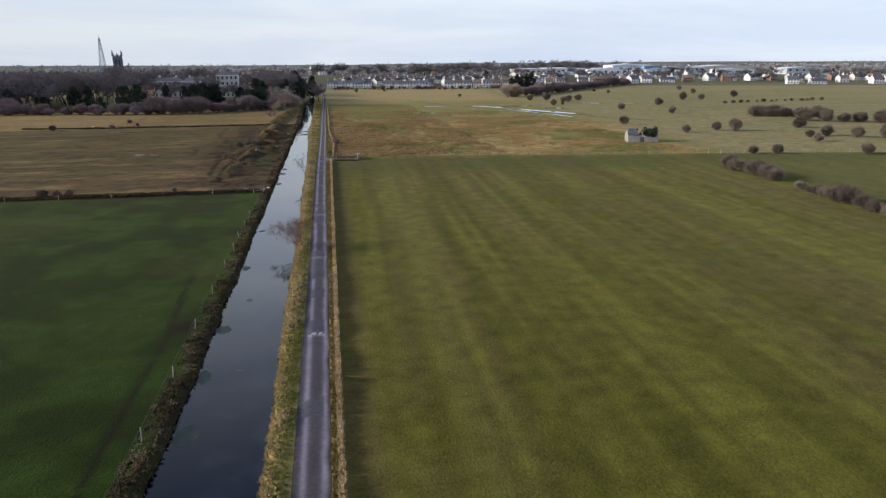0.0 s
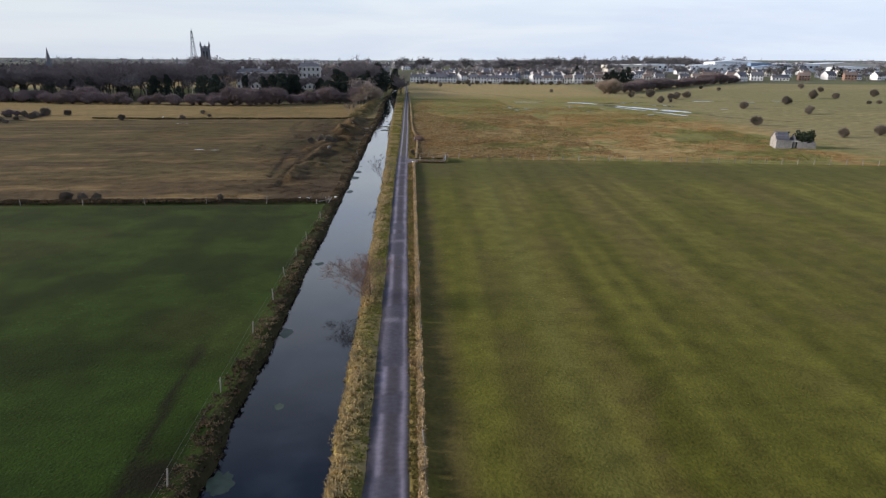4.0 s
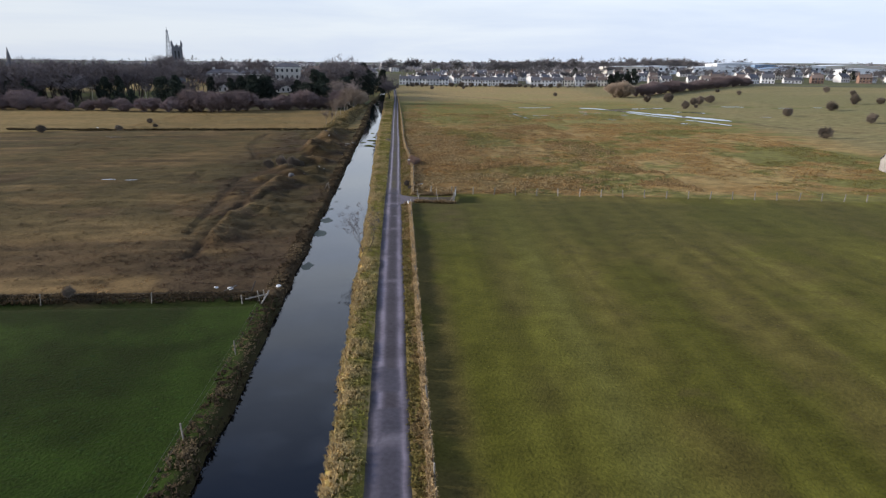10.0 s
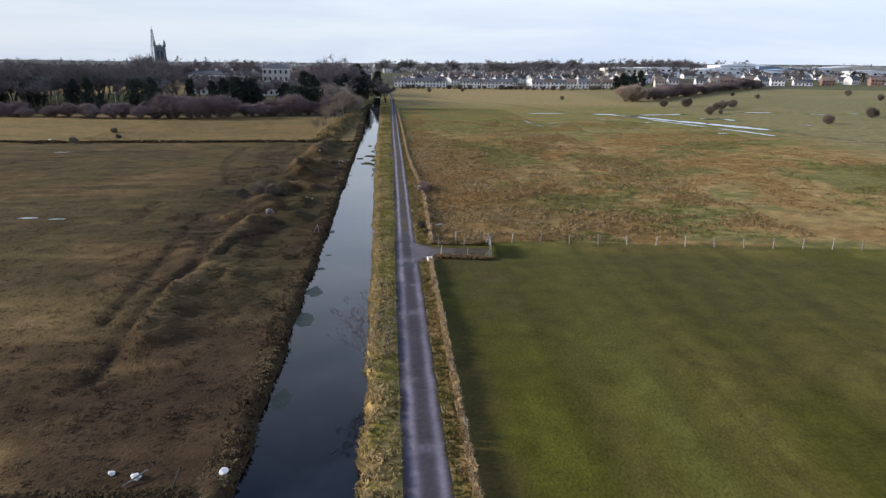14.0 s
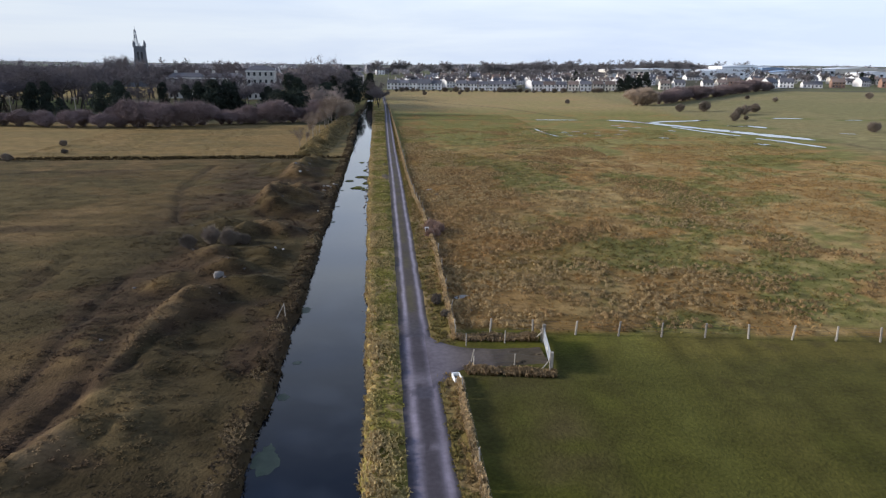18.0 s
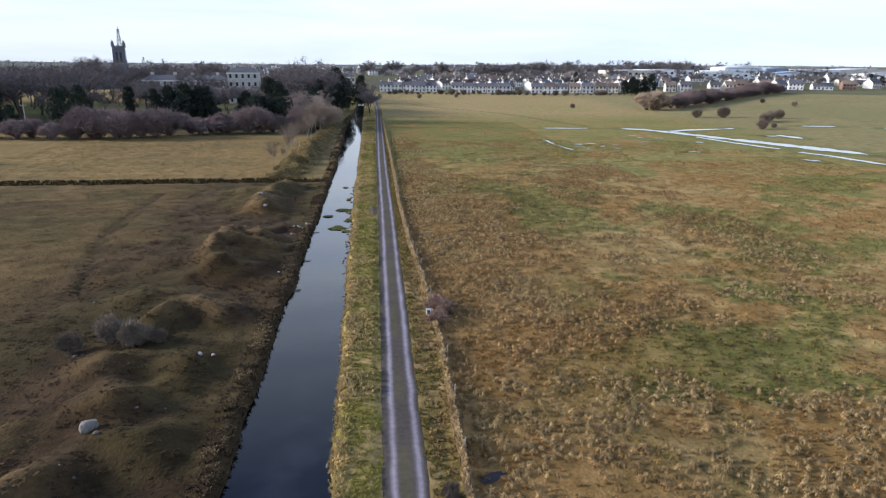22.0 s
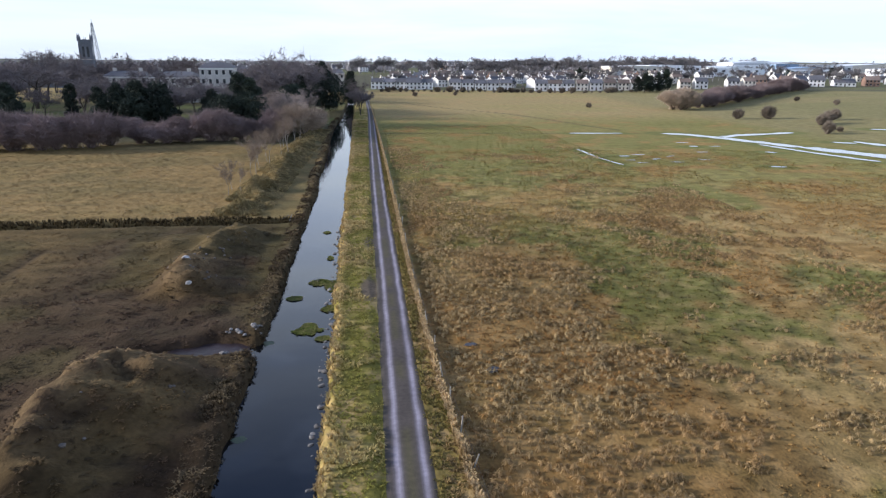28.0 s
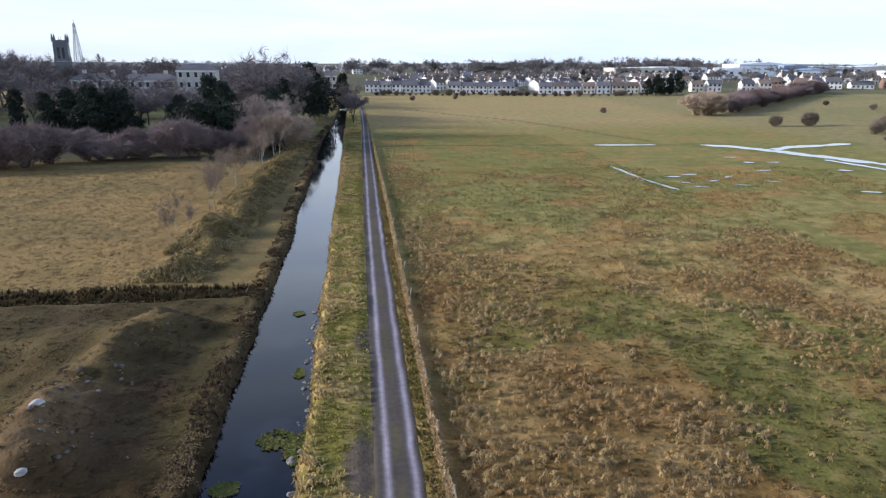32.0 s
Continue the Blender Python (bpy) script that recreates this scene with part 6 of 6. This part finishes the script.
drop(TERRACE + SEMI)


def hall(label, x, y, wide, deep, tall, rise, wall_m, roof_m, deg=-6, stripe=None, doors=3, lights=0):
    """A low-pitched works hall with ribbed cladding posts, roller doors and a parapet strip."""
    ob = thing("works_hall", label, "industrial building", "works halls", pose(x, y, on_ground(x, y) - 0.5, 0, 0, deg))
    w, d = wide / 2, deep / 2
    s = Shape().add([(-w, -d, 0), (w, -d, 0), (w, d, 0), (-w, d, 0), (-w, -d, tall), (w, -d, tall), (w, d, tall), (-w, d, tall), (0, -d, tall + rise), (0, d, tall + rise)],
                    [(0, 1, 5, 8, 4), (1, 2, 6, 5), (2, 3, 7, 9, 6), (3, 0, 4, 7)])
    part("wall", s.make("wall", wall_m), ob)
    r = Shape()
    for sg in (-1, 1):
        q = [(sg * (w + 0.3), -d - 0.3, tall + 0.02), (0, -d - 0.3, tall + rise + 0.05), (0, d + 0.3, tall + rise + 0.05), (sg * (w + 0.3), d + 0.3, tall + 0.02)]
        q += [(a, b, c + 0.3) for a, b, c in q]
        r.add(q, [(3, 2, 1, 0), (4, 5, 6, 7), (0, 1, 5, 4), (1, 2, 6, 5), (2, 3, 7, 6), (3, 0, 4, 7)])
    roof = part("roof", r.make("roof", roof_m), ob)
    for k in range(int(wide // 9)):
        x0 = -w + 4.5 + 9 * k
        part("rib", Shape().box(x0 - 0.12, x0 + 0.12, -d - 0.12, -d, 0, tall).make("rib", CLAD_G), ob)
    if stripe:
        part("fascia", Shape().box(-w, w, -d - 0.16, -d - 0.125, tall - 1.6, tall - 0.2).make("fascia", stripe), ob, "coloured fascia band")
    for k in range(doors):
        x0 = -w + (k + 0.5) * wide / doors
        part("roller_door", Shape().box(x0 - 2.2, x0 + 2.2, -d - 0.2, -d - 0.05, 0, 4.2).make("roller_door", CLAD_G), ob)
    for k in range(lights):
        x0 = -w + (k + 0.5) * wide / lights
        part("window", Shape().box(x0 - 1.5, x0 + 1.5, -d - 0.2, -d - 0.04, tall * 0.55, tall * 0.8).make("window", GLASS), ob)


hall("long low cream works hall", 290, 860, 62, 40, 8.5, 0.8, RENDER_C, ROOF_W, -4, None, 4, 9)
hall("long grey works hall with a flat roof", 336, 880, 56, 40, 9.5, 0.6, CLAD_W, ROOF_W, -4, None, 3, 8)
hall("low-pitched white works hall", 394, 872, 44, 40, 8.5, 1.0, CLAD_W, ROOF_W, -5, None, 3)
hall("high white works hall with a blue end", 445, 899, 62, 40, 13.0, 2.2, CLAD_W, ROOF_W, -5, CLAD_G, 2)
hall("blue-grey clad works hall", 468, 880, 26, 30, 12, 0.5, CLAD_B, CLAD_G, -5, None, 1)
hall("long pale blue-grey works hall", 516, 896, 74, 40, 10.5, 0.8, CLAD_G, ROOF_W, -5, CLAD_W, 4, 10)
hall("low white works hall before the tall one", 380, 830, 50, 26, 8, 0.8, CLAD_W, ROOF_W, -6, None, 3, 6)
hall("blue-roofed hall with roof lights", 448, 812, 46, 24, 8, 2.2, CLAD_G, CLAD_B, -6, CLAD_W, 3, 6)
hall("wide pale works hall with a curved roof", 590, 900, 80, 50, 10.5, 2.2, RENDER_C, ROOF_W, -6, None, 3)
hall("low white works hall", 560, 820, 50, 26, 8, 1.4, CLAD_W, CLAD_G, -6, None, 3, 5)
hall("grey works hall on the town's edge", 690, 850, 60, 36, 9, 1.4, CLAD_G, ROOF_W, -8, None, 3, 6)

hall("dark blue farm hall beyond the fields", -352, 486, 40, 22, 8.0, 2.0, CLAD_B, CLAD_G, 8, None, 2)
DARK_CLAD = material("dark_shed_cladding", (0.045, 0.050, 0.065), 0.6, grain=0.8, vary=0.2)
hall("low dark cattle shed with a flat roof at a field's edge", -98.5, 150.0, 16, 6, 2.5, 0.3, DARK_CLAD, DARK_CLAD, 8, None, 0)

# white caravan parked in the scrub
van = thing("caravan", "small white touring caravan parked in scrub", "caravan", "", pose(-182.3, 288.3, on_ground(-182.3, 288.3), 0, 0, 20))
body = Shape().add([(x, y, z) for y in (-1.1, 1.1) for x, z in ((-2.3, 0.5), (2.3, 0.5), (2.4, 1.5), (2.0, 2.5), (-2.0, 2.5), (-2.4, 1.5))],
                   [(0, 1, 2, 3, 4, 5), (11, 10, 9, 8, 7, 6), (0, 6, 7, 1), (1, 7, 8, 2), (2, 8, 9, 3), (3, 9, 10, 4), (4, 10, 11, 5), (5, 11, 6, 0)])
part("body", body.make("body", WHITE_PLASTIC, 0.04), van)
for x in (-1.2, 0.9):
    part("window", Shape().box(x - 0.5, x + 0.5, -1.13, -1.08, 1.3, 1.95).make("window", GLASS), van)
for y in (-1.0, 1.0):
    part("wheel", Shape().bar((0, y - 0.1, 0.3), (0, y + 0.1, 0.3), 0.32, n=12).make("wheel", DOOR_P), van)
part("drawbar", Shape().bar((2.3, 0, 0.5), (3.4, 0, 0.45), 0.05, n=6).make("drawbar", STEEL), van)


def college(x, y, deg, wide, storeys, cols, label):
    ob = thing("college_building", label, "building", "college buildings", pose(x, y, on_ground(x, y) - 0.5, 0, 0, deg))
    w, d, h = wide / 2, 7.0, storeys * 4.2
    part("wall", Shape().box(-w, w, -d, d, 0, h).make("wall", PALE_STONE), ob)
    r = Shape().add([(-w - 0.4, -d - 0.4, h), (w + 0.4, -d - 0.4, h), (w + 0.4, d + 0.4, h), (-w - 0.4, d + 0.4, h), (-w + 3, 0, h + 2.6), (w - 3, 0, h + 2.6)], [(3, 2, 1, 0), (0, 1, 5, 4), (2, 3, 4, 5), (1, 2, 5), (3, 0, 4)])
    roof = part("roof", r.make("roof", SLATE), ob)
    for k in (-0.6, 0.6):
        part("chimney", Shape().box(w * k - 0.8, w * k + 0.8, -0.6, 0.6, h + 1.0, h + 4.0).make("chimney", PALE_STONE), roof)
    part("cornice", Shape().box(-w - 0.25, w + 0.25, -d - 0.25, -d, h - 0.7, h - 0.2).make("cornice", PAINT_W), ob)
    for j in range(storeys):
        for k in range(cols):
            x0, z0 = -w + (k + 0.5) * wide / cols, 1.1 + 4.2 * j
            win = part("window", Shape().box(x0 - 0.6, x0 + 0.6, -d - 0.03, -d + 0.1, z0, z0 + 2.1).make("window", GLASS), ob)
            part("sill", Shape().box(x0 - 0.75, x0 + 0.75, -d - 0.15, -d, z0 - 0.15, z0 - 0.02).make("sill", PAINT_W), win)


college(-66.5, 525, 4, 16, 4, 5, "pale four-storey classical college house")
college(-88, 528, 4, 22, 3, 7, "pale three-storey college range")
college(-112, 534, 4, 20, 3, 6, "grey college range behind the trees")
college(-22, 640, 2, 26, 3, 8, "pale college block behind the conifers")
college(-44, 646, 2, 14, 3, 4, "small pale college block")


# ---- the church ----
def church(x, y, deg):
    z = on_ground(x, y) - 0.5
    ob = thing("church", "large grey limestone church with a tall square pinnacled tower", "church", "", pose(x, y, z, 0, 0, deg))
    H, r = 31.5, 4.1
    tower = part("tower", Shape().box(-r, r, -r, r, 0, H).make("tower", ASHLAR), ob)
    for sx in (-1, 1):
        for sy in (-1, 1):
            b = Shape()
            for k, top in enumerate((30.0, 22.0, 13.0)):
                e = 0.2 + 0.25 * k
                b.box(sx * r - 0.75 - 0.0 * k if sx > 0 else -r - e, sx * r + e if sx > 0 else -r + 0.75, sy * r - 0.75 if sy > 0 else -r - e, sy * r + e if sy > 0 else -r + 0.75, 0, top)
            part("buttress", b.make("buttress", ASHLAR), tower)
            px, py = sx * (r - 0.1), sy * (r - 0.1)
            p = Shape().bar((px, py, H), (px, py, H + 2.2), 0.75, 0.7, 8)
            p.bar((px, py, H + 2.2), (px, py, H + 5.6), 0.8, 0.08, 8)
            part("pinnacle", p.make("pinnacle", ASHLAR), tower)
    for sd in range(4):
        m = pose(0, 0, 0, 0, 0, 90 * sd)
        for k in range(4):
            part("merlon", Shape().box(-3.3 + 1.9 * k, -2.2 + 1.9 * k, -r, -r + 0.5, H, H + 1.4).make("merlon", ASHLAR), tower, "", m)
        part("pinnacle", Shape().bar((0, -r + 0.3, H), (0, -r + 0.3, H + 3.2), 0.4, 0.06, 6).make("pinnacle", ASHLAR), tower, "", m)
        for k in (-1.4, 1.4):
            part("louvre_window", Shape().box(k - 0.75, k + 0.75, -r - 0.03, -r + 0.1, 21, 28).make("louvre_window", GLASS), tower, "tall dark belfry opening", m)
        part("string_course", Shape().box(-r - 0.15, r + 0.15, -r - 0.15, -r, 19, 19.5).make("string_course", PALE_STONE), tower, "", m)
    # nave running away to the left, with gables and small turrets
    for x0, x1, wd, ht in ((-40, -4.1, 7.5, 9.0), (-22, -14, 13.0, 8.0)):
        part("nave_wall", Shape().box(x0, x1, -wd, wd, 0, ht).make("nave_wall", ASHLAR), ob)
    rf = Shape().add([(-40, -8, 9), (-4.2, -8, 9), (-4.2, 8, 9), (-40, 8, 9), (-40, 0, 16), (-4.2, 0, 16)], [(0, 1, 5, 4), (2, 3, 4, 5), (1, 2, 5), (3, 0, 4), (3, 2, 1, 0)])
    part("nave_roof", rf.make("nave_roof", SLATE), ob)
    rf = Shape().add([(-22.4, -13.4, 8), (-13.6, -13.4, 8), (-13.6, 13.4, 8), (-22.4, 13.4, 8), (-18, -13.4, 15), (-18, 13.4, 15)], [(0, 4, 5, 3), (1, 2, 5, 4), (0, 1, 4), (2, 3, 5), (3, 2, 1, 0)])
    part("transept_roof", rf.make("transept_roof", SLATE), ob)
    for px, py, ph in ((-22, -13, 12), (-14, -13, 12), (-18, -13.2, 17), (-40, -7.5, 15), (-40, 7.5, 15), (-30, -8, 12), (-9, -8, 12), (-27, 0, 20)):
        p = Shape().bar((px, py, 0 if abs(py) > 1 else 15), (px, py, ph), 0.7, 0.6, 8)
        p.bar((px, py, ph), (px, py, ph + 2.4), 0.65, 0.05, 8)
        part("turret", p.make("turret", ASHLAR), ob)
    for k in range(6):
        part("nave_window", Shape().box(-38 + 2.6 * k, -36.8 + 2.6 * k, -7.53, -7.4, 2.5, 7.5).make("nave_window", GLASS), ob)


church(-192.5, 693, 14)

# slim spire further off
spire = thing("spire", "slim grey church spire beyond the trees", "spire", "", pose(-401, 800, on_ground(-401, 800)))
part("tower", Shape().box(-2.6, 2.6, -2.6, 2.6, -0.5, 14).make("tower", ASHLAR), spire)
part("steeple", Shape().bar((0, 0, 14), (0, 0, 29), 2.9, 0.1, 8).make("steeple", SLATE), spire)

# lattice mast
mast = thing("lattice_mast", "tall steel lattice radio mast", "mast", "", pose(-294.6, 977, on_ground(-294.6, 977)))
MH, B0, B1 = 57.0, 4.6, 0.7
for sx, sy in ((-1, -1), (1, -1), (1, 1), (-1, 1)):
    part("leg", Shape().bar((sx * B0, sy * B0, -0.3), (sx * B1, sy * B1, MH - 4), 0.32, 0.22, 4).make("leg", MAST), mast)
part("antenna", Shape().bar((0, 0, MH - 5), (0, 0, MH), 0.3, 0.18, 6).make("antenna", MAST), mast)
for k in range(9):
    z0, z1 = (MH - 4) * k / 9, (MH - 4) * (k + 1) / 9
    b0, b1 = B0 + (B1 - B0) * k / 9, B0 + (B1 - B0) * (k + 1) / 9
    s = Shape()
    for a in range(4):
        c0, c1 = [((-1, -1), (1, -1), (1, 1), (-1, 1))[(a + q) % 4] for q in (0, 1)]
        s.bar((c0[0] * b0, c0[1] * b0, z0), (c1[0] * b1, c1[1] * b1, z1), 0.15, n=3)
        s.bar((c1[0] * b0, c1[1] * b0, z0), (c0[0] * b1, c0[1] * b1, z1), 0.15, n=3)
        s.bar((c0[0] * b1, c0[1] * b1, z1), (c1[0] * b1, c1[1] * b1, z1), 0.15, n=3)
    part("bracing", s.make("bracing", MAST), mast)
for k in range(3):
    part("dish", Shape().bar((0.4, -0.7, MH - 8 - 4 * k), (0.4, -1.2, MH - 8 - 4 * k), 0.7, 0.6, 10).make("dish", CLAD_W), mast)
